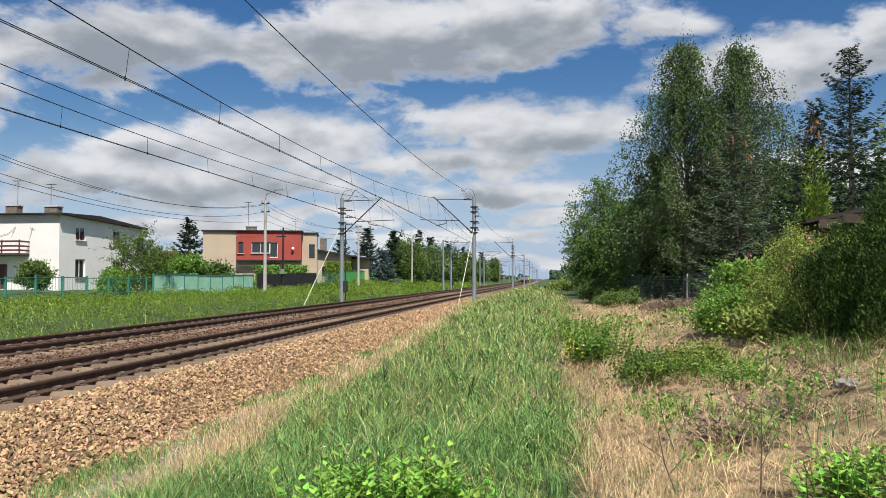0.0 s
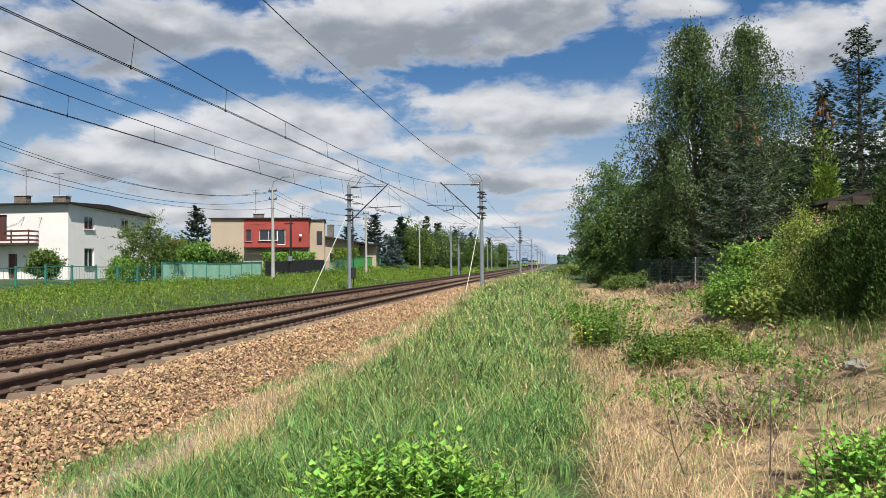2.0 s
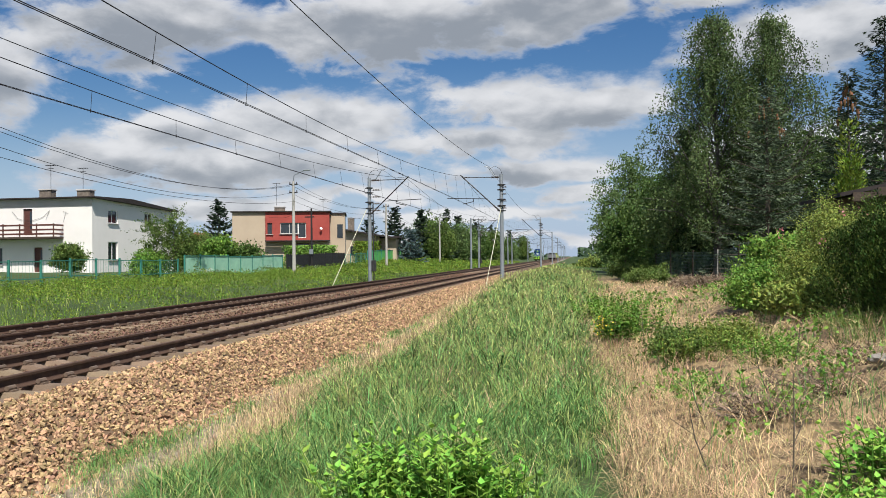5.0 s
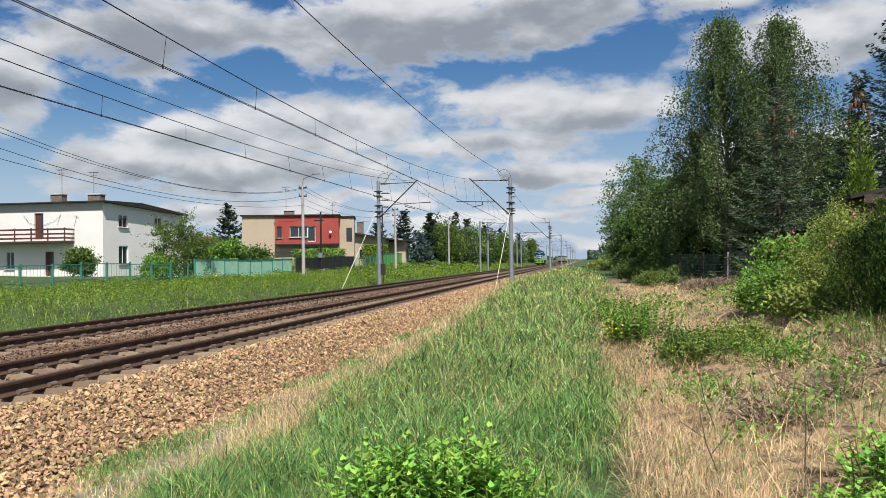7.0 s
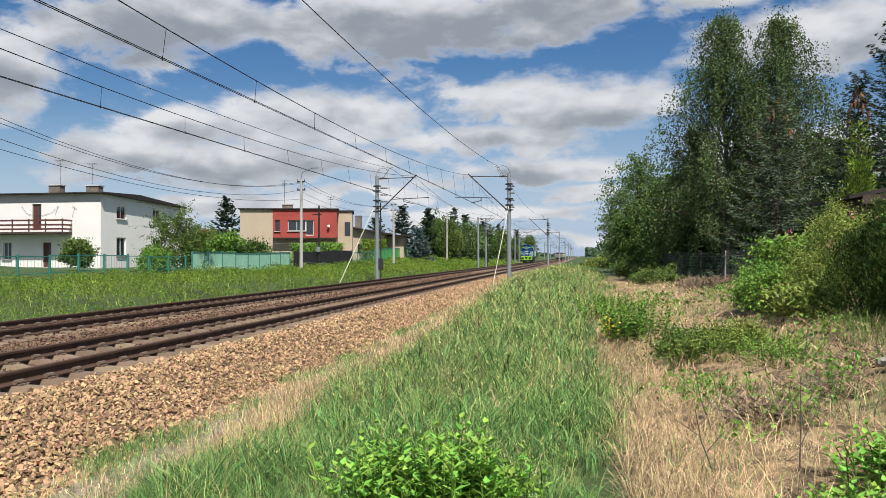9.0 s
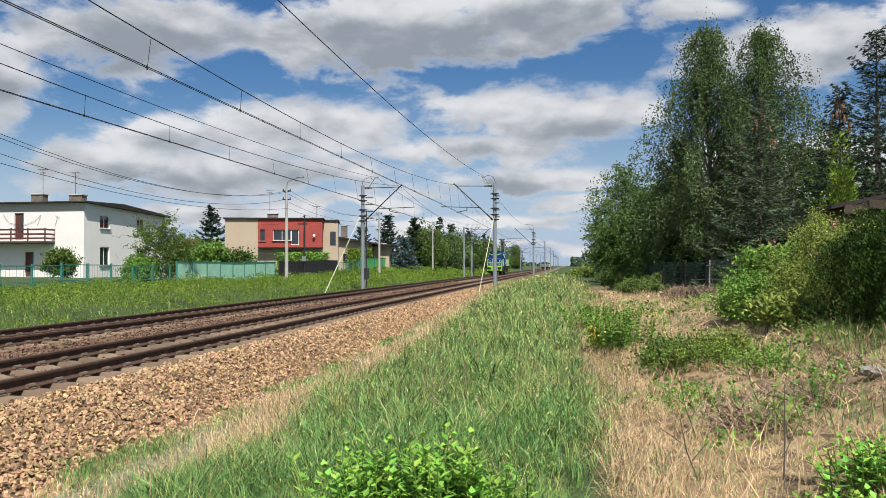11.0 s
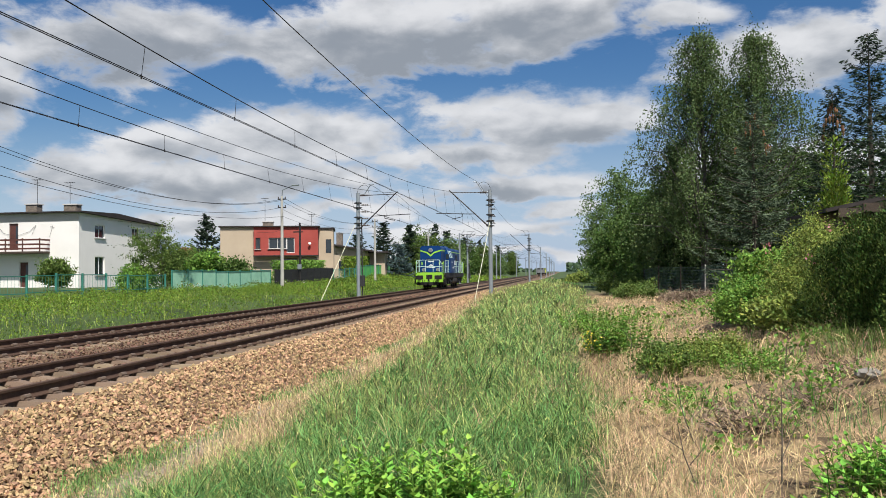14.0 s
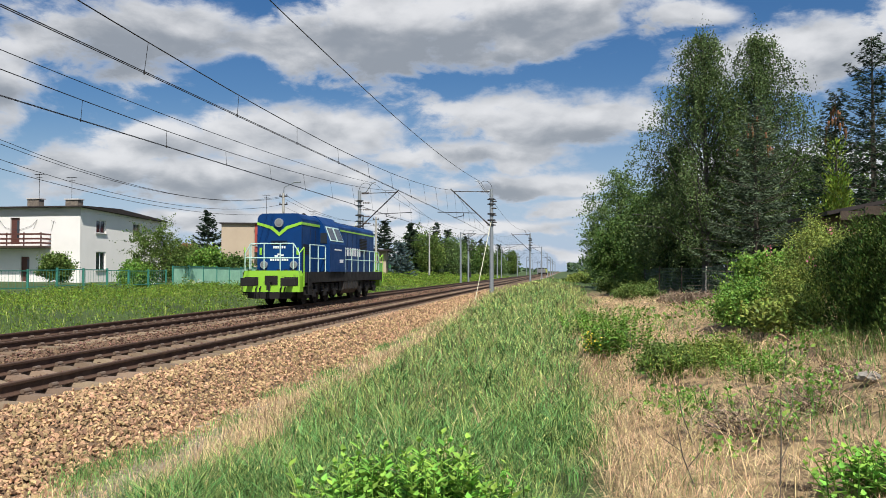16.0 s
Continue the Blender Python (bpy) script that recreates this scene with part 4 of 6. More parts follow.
def red_house():
    g = 0.5
    h = thing("house", (-38.2, 88, g), "two-storey house in red and tan plaster with flat roof", "house", rz=15.0)
    H, L, D = 6.32, 10.9, 8.0
    fo = [(5.4, 7.4, 3.85, 5.1), (7.4, 8.3, 3.35, 5.1), (3.95, 4.5, 3.8, 5.1), (6.6, 8.6, 1.9, 2.75)]
    I = Matrix.Identity(4)
    wall("front_wall", h, 3.75, H, [], M["tan"], I)
    wall("red_wall", h, L - 3.75, H - 3.1, [(a - 3.75, b - 3.75, c - 3.1, d - 3.1) for a, b, c, d in fo[:3]], M["red"], Matrix.Translation((3.75, -0.45, 3.1)), 0.5)
    wall("lower_wall", h, L - 3.75, 3.1, [(6.6 - 3.75, 8.6 - 3.75, 1.9, 2.75)], M["tan"], Matrix.Translation((3.75, 0.0, 0)))
    side = Matrix.Translation((L, 0, 0)) @ Matrix.Rotation(radians(90), 4, "Z") @ Matrix.Translation((0.304, 0, 0))
    so = [(3.6, 4.8, 3.4, 5.0)]
    wall("side_wall", h, D, H, so, M["tan"], side)
    part("side_panel", boxed(L + 0.002, L + 0.03, -0.44, 2.3, 3.1, H), M["red"], h)
    wall("rear_wall", h, L, H, [], M["tan"], Matrix.Translation((L, D + 0.3, 0)) @ Matrix.Rotation(radians(180), 4, "Z"))
    wall("far_wall", h, D, H, [], M["tan"], Matrix.Translation((0, D + 0.3, 0)) @ Matrix.Rotation(radians(-90), 4, "Z"))
    fm = Matrix.Translation((0, -0.45, 0))
    window(h, fm, *fo[0], bars=1, frame_mat="grey_band")
    window(h, fm, *fo[1], bars=0, sill=False, frame_mat="frame")
    window(h, fm, *fo[2], bars=0, frame_mat="brown")
    window(h, I, *fo[3], bars=2, frame_mat="brown")
    for o in so:
        window(h, side, *o, bars=1, frame_mat="brown")
    part("roof", boxed(-0.2, 3.75, -0.25, D + 0.5, H, H + 0.14), M["roof"], h, "thin dark flat roof")
    part("roof_edge", boxed(3.75, L + 0.22, -0.68, D + 0.5, H, H + 0.12), M["roof"], h, "thin dark flat roof")
    wing = part("side_wing", boxed(L + 0.034, L + 1.75, 2.3, D + 0.2, 0, H - 0.1), M["tan"], h, "tan plastered wing beside the red storey")
    part("wing_roof", boxed(L + 0.23, L + 1.9, 2.15, D + 0.4, H - 0.096, H + 0.06), M["roof"], wing, "thin dark flat roof")
    part("wing_window", boxed(L + 0.85, L + 1.5, 2.26, 2.297, 3.4, 5.0), M["pane"], wing, "dark narrow window")
    part("canopy", boxed(3.75, L + 0.1, -0.95, -0.46, 2.97, 3.097), M["roof"], h)
    chimney(h, 5.0, 3.5, H + 0.1, H + 0.75, 1.2, 0.6)
    aerial(h, 4.6, 4.0, H + 0.1, 3.6)
    aerial(h, 10.0, 5.5, H + 0.1, 1.8)
    part("satellite_dish", tube(bmesh.new(), (10.0, -0.75, 4.4), (10.03, -0.82, 4.43), 0.16, 0.15, 14), M["frame"], h, "pale satellite dish")


def tan_house():
    h = thing("house", (-32.7, 112, 0.7), "low tan house with a sloping dark roof and chimney", "house", rz=8.0)
    L, D = 5.3, 9.0
    bm = bmesh.new()
    prism(bm, [(0, 0), (L, 0), (L, 3.95), (0, 4.85)], 0, D)
    part("wall_shell", bm, M["tan"], h)
    bm = bmesh.new()
    prism(bm, [(-0.4, 4.93), (L + 1.2, 3.75), (L + 1.2, 3.95), (-0.4, 5.14)], -0.8, D + 0.6)
    part("roof", bm, M["roof"], h, "dark sloping roof")
    part("door", boxed(3.9, 5.0, -0.05, -0.004, 0.0, 2.4), M["dark_metal"], h)
    part("window", boxed(1.6, 2.9, -0.05, -0.004, 1.2, 2.5), M["pane"], h)
    chimney(h, 1.2, 4.0, 4.7, 6.6, 0.9, 0.7)
    s = thing("shed_annex", (-28.6, 118, 0.7), "small tan outbuilding with overhanging dark roof", "outbuilding", rz=8.0)
    bm = bmesh.new()
    box(bm, 0, 2.8, 0, 5, 0, 3.7)
    part("wall_shell", bm, M["tan"], s)
    part("roof", boxed(-0.6, 3.3, -1.0, 5.8, 3.7, 3.95, bevel=0.03), M["roof"], s, "dark overhanging roof")
    n = thing("cottage", (-58, 112, 0.4), "small cottage with a red tiled gable roof", "house", rz=15)
    bm = bmesh.new()
    box(bm, 0, 7, 0, 8, 0, 2.6)
    part("wall_shell", bm, M["tan"], n)
    bm = bmesh.new()
    prism(bm, [(-0.5, 2.5), (7.5, 2.5), (3.5, 5.2)], -0.5, 8.5)
    part("roof", bm, mat("red_roof_tiles", (0.34, 0.15, 0.09), (0.24, 0.10, 0.06), 0.9, 0, 2, 20, 0.5), n, "red tiled gable roof")


white_house()
red_house()
tan_house()


# ---- fences ----
def fence(y0, y1, x, step, height, material, label, kind):
    f = thing("fence", (x, y0, 0), label, "fence", "roadside fences")
    n = int(round((y1 - y0) / step))
    plank = finish("board", boxed(-0.014, 0.014, 0, 0.15, 0, height - 0.05), M[material])
    for i in range(n + 1):
        y = i * step
        g = float(ground_z(x, y0 + y))
        part("post", boxed(-0.05, 0.05, y - 0.05, y + 0.05, g - 0.2, g + height + 0.06, bevel=0.01), M["green_fence"] if kind != "boards" else M["black_fence"], f)
        if i == n:
            break
        g2 = float(ground_z(x, y0 + y + step))
        z = (g + g2) / 2
        if kind == "open":
            bm = bmesh.new()
            for zz in (z + height - 0.06, z + 0.35):
                box(bm, -0.02, 0.02, y + 0.05, y + step - 0.05, zz, zz + 0.05)
            for k in np.arange(y + 0.2, y + step - 0.05, 0.27):
                box(bm, -0.005, 0.005, k, k + 0.010, z + 0.38, z + height - 0.05)
            part("mesh_panel", bm, M["green_fence"], f)
        elif kind == "panel":
            part("panel", boxed(-0.015, 0.015, y + 0.07, y + step - 0.07, z + 0.12, z + height - 0.02), M[material], f)
            part("top_rim", boxed(0.016, 0.05, y + 0.05, y + step - 0.05, z + height - 0.06, z + height), M["green_fence"], f)
            part("bottom_rim", boxed(0.016, 0.05, y + 0.05, y + step - 0.05, z + 0.1, z + 0.16), M["green_fence"], f)
        else:
            for k in np.arange(y + 0.06, y + step - 0.1, 0.17):
                o = new("board", plank)
                o.parent, o.location = f, (0, k, z + 0.05 + 0.04 * math.sin(k * 9))
    return f


def fences():
    fence(34, 54, -27.5, 2.5, 1.3, "green_panel", "green metal fence with wire mesh before the white house", "open")
    fence(54.0, 73.5, -27.0, 2.44, 1.55, "green_panel", "faded green sheet fence in metal frames", "panel")
    fence(73.7, 93.2, -26.6, 2.44, 1.62, "black_fence", "dark board fence along the street", "boards")
    fence(93.5, 103.3, -26.6, 2.45, 1.4, "green_panel", "green lattice gate fence on a pale base", "open")
    fence(103.4, 124.2, -26.4, 2.6, 1.75, "bright_green", "bright green sheet fence", "panel")
    # wire fence on the bank
    f = thing("wire_fence", (0, 0, 0), "old wire mesh fence with concrete and wooden posts on the bank", "fence")
    pts = [(6.65, 40.0), (7.15, 37.6), (7.8, 35.0), (5.95, 43.0), (5.2, 46.0), (8.4, 32.5), (4.7, 49.0), (9.0, 30.0)]
    pts.sort(key=lambda p: p[1])
    for i, (x, y) in enumerate(pts):
        g = float(ground_z(x, y))
        hh = 2.2 if i in (1, 2) else 1.5
        part("post", tube(bmesh.new(), (x, y, g - 0.2), (x + 0.03, y, g + hh), 0.034, 0.030, 8), M["concrete"] if i == 4 else M["old_wood"], f)
    for (x0, y0), (x1, y1) in zip(pts, pts[1:]):
        bm = bmesh.new()
        d = Vector((x1 - x0, y1 - y0, 0))
        g0, g1 = float(ground_z(x0, y0)), float(ground_z(x1, y1))
        for k in range(0, 24):
            u = k / 24
            p = Vector((x0, y0, g0 + (g1 - g0) * u)) + d * u
            tube(bm, p, p + Vector((0, 0, 1.4)), 0.007, n=3)
        for zz in np.arange(0.1, 1.45, 0.16):
            tube(bm, (x0, y0, g0 + zz), (x1, y1, g1 + zz), 0.007, n=3)
        part("wire_mesh", bm, M["wire_mesh"], f)
    s = thing("shed", (6.95, 22.5, float(ground_z(9, 23))), "weathered wooden shed with a dark sloping plank roof", "shed")
    part("wall_shell", boxed(0.3, 3.6, 0.3, 3.2, -0.2, 2.2), M["old_wood"], s)
    bm = bmesh.new()
    prism(bm, [(-0.2, 2.15), (4.0, 3.0), (4.0, 3.1), (-0.2, 2.25)], -0.2, 3.6)
    part("roof", bm, M["roof"], s, "dark sagging plank roof")
    for k in range(6):
        part("fascia_board", boxed(0.1 + k * 0.6, 0.66 + k * 0.6, -0.26, -0.21, 2.02 + k * 0.12, 2.25 + k * 0.12), M["old_wood"], s)


fences()


# ---- plants ----
def blades(name, x, y, h, w, bend, material, label, category="grass", heading=None, steps=2, start=0.25, lift=0.0):
    """Curved blades of grass: arrays of places, lengths, widths and how far each bends over in all, in radians; start: the part of the bend at the foot."""
    n = len(x)
    z = ground_z(x, y) - 0.02 + lift
    a = rng.uniform(0, 2 * math.pi, n) if heading is None else heading + rng.normal(size=n) * 0.6
    b = a + math.pi / 2 + rng.normal(size=n) * 0.9
    d = np.stack([np.cos(a), np.sin(a), np.zeros(n)], 1)
    s = np.stack([np.cos(b), np.sin(b), np.zeros(n)], 1) * (np.ones(n) * w)[:, None] * 0.5
    p = np.stack([x, y, z], 1)
    rows, taper = [p - s * 0.7, p + s * 0.7], (1.0, 0.75, 0.12) if steps == 3 else (0.85, 0.12)
    for k in range(steps):
        t = bend * (start + (1 - start) * k / (steps - 1))
        p = p + (h / steps)[:, None] * (np.cos(t)[:, None] * (0, 0, 1.0) + np.sin(t)[:, None] * d)
        p[:, 2] = np.maximum(p[:, 2], z + 0.025)
        rows += [p - s * taper[k], p + s * taper[k]]
    V = np.stack(rows, 1)
    i = np.arange(n)[:, None] * (2 * steps + 2)
    F = np.concatenate([i + [2 * k, 2 * k + 1, 2 * k + 3, 2 * k + 2] for k in range(steps)], 0)
    return tagged(mesh_np(name, V.reshape(-1, 3), F, material), label, category, kind="stuff")


def leaf_quads(c, size, rise=0.0, long=1.6, axis=None):
    """Pointed leaves at the places c, of the given sizes; axis: the way they point, else at random."""
    n = len(c)
    if axis is None:
        axis = rng.normal(size=(n, 3))
        axis[:, 2] += rise
    axis = axis / (np.linalg.norm(axis, axis=1)[:, None] + 1e-9)
    side = np.cross(axis, rng.normal(size=(n, 3)))
    side /= np.linalg.norm(side, axis=1)[:, None] + 1e-9
    s = np.asarray(size).reshape(-1, 1) * np.ones((n, 1))
    V = np.stack([c - axis * s * long * 0.5, c + side * s * 0.5 + axis * s * 0.05, c + axis * s * long * 0.5, c - side * s * 0.5 + axis * s * 0.05], 1)
    return V.reshape(-1, 3), np.arange(n * 4).reshape(n, 4)


def limbs(segs, n=6):
    bm = bmesh.new()
    for p, q, r, r2 in segs:
        tube(bm, p, q, r, r2, n)
    return bm


def ellipsoid_clumps(ell, n_clump, per, clump_r, flat=0.8):
    """Leaf places gathered in clumps near the surface of a few ellipsoids (x, y, z, rx, ry, rz)."""
    ell = np.array(ell, float)
    wgt = ell[:, 3] * ell[:, 4] * ell[:, 5]
    pick = rng.choice(len(ell), n_clump, p=wgt / wgt.sum())
    d = rng.normal(size=(n_clump, 3))
    d /= np.linalg.norm(d, axis=1)[:, None]
    rad = rng.uniform(0.25, 1.0, n_clump) ** 0.45 * rng.uniform(0.86, 1.14, n_clump)
    seed = float(ell[0].sum()) * 3.7 + len(ell)
    rad *= [1 + 0.55 * noise.noise(Vector(v) * 2.4 + Vector((seed, k, 0))) for v, k in zip(d, pick)]
    rad = np.minimum(rad, 1.12)
    c = ell[pick, :3] + d * ell[pick, 3:] * rad[:, None]
    off = rng.normal(size=(n_clump, per, 3)) * clump_r * rng.uniform(0.5, 1.4, (n_clump, 1, 1))
    off[..., 2] *= flat
    return (c[:, None] + off).reshape(-1, 3), c


def shoots(C, n, length):
    """Leaf places along n arching shoots that stand out of the crown at the clumps C."""
    C = C[C[:, 2] > np.median(C[:, 2]) * 0.8]
    mid = C.mean(0)
    out = []
    for c in C[rng.integers(0, len(C), n)]:
        d = (c - mid) * (1, 1, 0.4) + rng.normal(size=3) * 0.3 + (0, 0, 0.8)
        d /= np.linalg.norm(d)
        L = length * rng.uniform(0.4, 1.2)
        e = np.linspace(0, 1, 16)[:, None]
        q = c + d * L * e + np.array((d[0], d[1], -0.5)) * L * 0.45 * e ** 2
        out.append(q + rng.normal(size=q.shape) * 0.06 * length)
    return np.concatenate(out)


def tree(name, x, y, h, ell, material, leaf, n_clump, per, clump_r, label, category="tree", trunk_r=0.18, bark="bark", droop=0.0, group="trees", long=1.5, shoot=0.0):
    """A broad-leaved tree: trunk, limbs out to the crown, a crown of leaf clumps. ell is given from the foot."""
    g = float(ground_z(x, y))
    t = thing(name, (x, y, g), label, category, group)
    P, C = ellipsoid_clumps(ell, n_clump, per, clump_r)
    if shoot:
        P = np.concatenate([P, shoots(C, 110, shoot)])
    P = P[P[:, 2] > 0.05]
    segs = [((0, 0, -0.2), (0.05, 0.05, h * 0.35), trunk_r, trunk_r * 0.75), ((0.05, 0.05, h * 0.35), (0, 0, h * 0.8), trunk_r * 0.75, trunk_r * 0.2)]
    for c in C[:: max(1, len(C) // 26)]:
        z0 = max(0.12 * h, min(c[2] * 0.6, h * 0.7))
        segs.append(((0.03, 0.03, z0), tuple(c), trunk_r * 0.28, trunk_r * 0.06))
    part("trunk", limbs(segs), M[bark], t)
    size = leaf * rng.uniform(0.6, 1.3, len(P))
    axis = None
    if droop:
        axis = rng.normal(size=(len(P), 3))
        axis[:, 2] -= droop
    V, F = leaf_quads(P, size, 0.2, long, axis)
    mesh_np("crown", V, F, M[material], t)
    return t


def birch(x, y, h, r, n_limb, label, per=17):
    """A weeping birch: limbs rise from the trunk and arch over, with curtains of leafy strands hanging from each."""
    g = float(ground_z(x, y))
    t = thing("birch_tree", (x, y, g), label, "birch tree", "birches")
    segs = [((0, 0, -0.2), (0.1, 0, h * 0.45), 0.2, 0.14), ((0.1, 0, h * 0.45), (0, 0.1, h * 0.95), 0.14, 0.02)]
    P = []
    for k in range(n_limb):
        a = k * 2.4 + rng.normal() * 0.5
        u = (k + 0.5) / n_limb
        z = h * (0.18 + 0.80 * u ** 0.85)
        f = (z / h - 0.15) / 0.85
        reach = r * (1.0 if f < 0.5 else max(0.05, (1 - f) / 0.5) ** 0.72) * rng.uniform(0.55, 1.22)
        way = np.array((math.cos(a), math.sin(a), 0))
        z0 = max(h * 0.12, z - reach * 1.1)
        s = np.linspace(0.15, 1, per)
        arch = way[None] * (reach * s)[:, None]
        arch[:, 2] = z0 + (z - z0) * np.sin(s * 1.9) / math.sin(1.9) * 1.0
        mid = way * reach * 0.55
        segs += [((0.05, 0.05, z0), (mid[0], mid[1], z0 + (z - z0) * 0.92), 0.045, 0.025), ((mid[0], mid[1], z0 + (z - z0) * 0.92), tuple(arch[-1]), 0.025, 0.008)]
        for q, w in zip(arch, s):
            for _ in range(2):
                q0 = q + rng.normal(size=3) * (0.10 + 0.16 * w, 0.10 + 0.16 * w, 0.14)
                L = rng.uniform(0.35, 1.0) * (0.5 + 1.7 * w) * (0.35 if f > 0.86 else 1.0)
                m = int(4 + L * 12)
                e = np.linspace(0, 1, m)
                drop = q0 + way * (0.28 * np.sqrt(e) * w)[:, None] + np.stack([np.zeros(m), np.zeros(m), -L * e ** 1.25], 1)
                P.append(drop + rng.normal(size=drop.shape) * 0.065)
    top = rng.normal(size=(420, 3)) * (0.26, 0.26, 0.6) + (0, 0.1, h * 0.94)
    P = np.concatenate(P + [top])
    P = P[P[:, 2] > 0.8]
    part("trunk", limbs(segs), M["birch_bark"], t, "grey birch trunk")
    axis = rng.normal(size=(len(P), 3))
    axis[:, 2] -= 1.0
    V, F = leaf_quads(P, 0.074 * rng.uniform(0.55, 1.3, len(P)), 0, 1.6, axis)
    mesh_np("crown", V, F, M["birch_leaf"], t)
    return t


def spruce(x, y, h, r, material, label, low=0.06, cones=False, scale=1.0, category="spruce tree", needle=0.04, long=5.5, ragged=0.0):
    """A spruce: whorls of drooping boughs set with needle sprays. ragged: how uneven and open the tiers stand."""
    g = float(ground_z(x, y))
    t = thing("spruce_tree", (x, y, g), label, category, "conifers")
    if scale > 1.4:
        needle, long = 0.12, 3.0
    sprays = 4 if scale > 1.4 else 9
    segs = [((0, 0, -0.2), (0, 0, h), 0.02 * h, 0.012)]
    P, A = [], []
    z = h * low
    while z < h * 0.985:
        f = (z / h - low) / (1 - low)
        nb = int(9 - 3 * f)
        a0 = rng.uniform(0, 6.28)
        for k in range(nb):
            a = a0 + k * 2 * math.pi / nb + rng.normal() * 0.2
            L = r * (1 - f) ** (0.72 + 0.25 * ragged) * rng.uniform(0.72 - 0.3 * ragged, 1.12 + 0.12 * ragged) + 0.12 + 0.18 * ragged
            zb = z + rng.normal() * 0.12 * scale
            d = np.array((math.cos(a), math.sin(a), 0))
            m = max(4, int(L / (0.12 * scale)))
            s = np.linspace(0.08, 1, m)
            droop = -0.34 * (1 - f) + (0.25 + 0.35 * ragged) * f
            c = d[None] * (L * s)[:, None]
            c[:, 2] = zb + L * (droop * s + 0.34 * s ** 3)
            if k % 2 == 0:
                segs.append(((0, 0, zb), tuple(c[-1]), 0.035 * (1 - f) + 0.008, 0.006))
            side = np.array((-d[1], d[0], 0))
            for j in range(sprays):
                off = rng.uniform(-1, 1, m) * (0.30 * L * (1 - s) + 0.13)
                q = c + side[None] * off[:, None]
                q[:, 2] -= np.abs(off) * 0.2 + rng.uniform(0, 0.10, m)
                P.append(q)
                ax = d[None] * 0.7 + side[None] * np.sign(off)[:, None] * 0.6 + rng.normal(size=(m, 3)) * 0.25
                ax[:, 2] -= 0.15
                A.append(ax)
        z += (0.34 + 0.14 * (1 - f)) * scale * (1 + 0.35 * ragged)
    P, A = np.concatenate(P), np.concatenate(A)
    part("trunk", limbs(segs, 5), M["bark"], t)
    V, F = leaf_quads(P, needle * scale * rng.uniform(0.6, 1.35, len(P)), 0, long, A)
    mesh_np("crown", V, F, M[material], t)
    if cones:
        for _ in range(26):
            a, k = rng.uniform(0, 6.28), rng.uniform(0.78, 0.97)
            c = np.array((math.cos(a) * r * (1 - k) * 1.25, math.sin(a) * r * (1 - k) * 1.25, k * h - 0.08))
            bm = bmesh.new()
            tube(bm, c, c - (0, 0, 0.10), 0.03, 0.055, 7)
            tube(bm, c - (0, 0, 0.10), c - (0, 0, 0.34), 0.055, 0.02, 7)
            part("cone", bm, M["cone"], t, "hanging brown cone")
    return t


def conifer_hedge(name, x, y, w, d, h, material, size, n, label, category, group, narrow=0.35, lumps=9):
    """A dense conifer bush of upright feathery sprays in soft lumps, drawn in towards the top."""
    g = float(ground_z(x, y))
    t = thing(name, (x, y, g), label, category, group)
    cx, cy = rng.uniform(-0.5, 0.5, lumps) * w, rng.uniform(-0.5, 0.5, lumps) * d
    top = h * rng.uniform(0.75, 1.0, lumps) * (1 - narrow * np.clip(np.hypot(cx / w, cy / d) * 1.2, 0, 0.75))
    top[0], cx[0], cy[0] = h, 0, 0
    k = rng.integers(0, lumps, n)
    u = rng.uniform(0, 1, n) ** 0.8
    a = rng.uniform(0, 2 * math.pi, n)
    swell = 1 + 0.22 * np.sin(u * 23 + k * 2.1 + 2 * np.cos(a * 3 + k))
    rad = (0.28 * (w + d) / 2) * (1 - u ** 1.6 * (1 - narrow * 0.3)) ** 0.6 * swell * rng.uniform(0.35, 1.0, n) ** 0.4 + 0.02
    lean = (1 - narrow * u)
    out = np.stack([np.cos(a), np.sin(a), np.zeros(n)], 1)
    rad *= 1 + 0.22 * wave(a * 1.9 + k, u * top[k] * 3.1, 1.0)
    P = np.stack([cx[k] * lean, cy[k] * lean, u * top[k]], 1) + out * rad[:, None] + rng.normal(size=(n, 3)) * 0.05
    A = out * 0.55 + rng.normal(size=(n, 3)) * 0.28
    A[:, 2] += 0.75
    part("trunk", limbs([((0, 0, -0.1), (0, 0, h * 0.85), 0.05, 0.015)] + [((0, 0, 0.1), (cx[i] * 0.6, cy[i] * 0.6, top[i] * 0.8), 0.03, 0.008) for i in range(lumps)], 5), M["bark"], t)
    V, F = leaf_quads(P, size * rng.uniform(0.5, 1.4, n), 0, 2.6, A)
    mesh_np("crown", V, F, M[material], t)
    return t


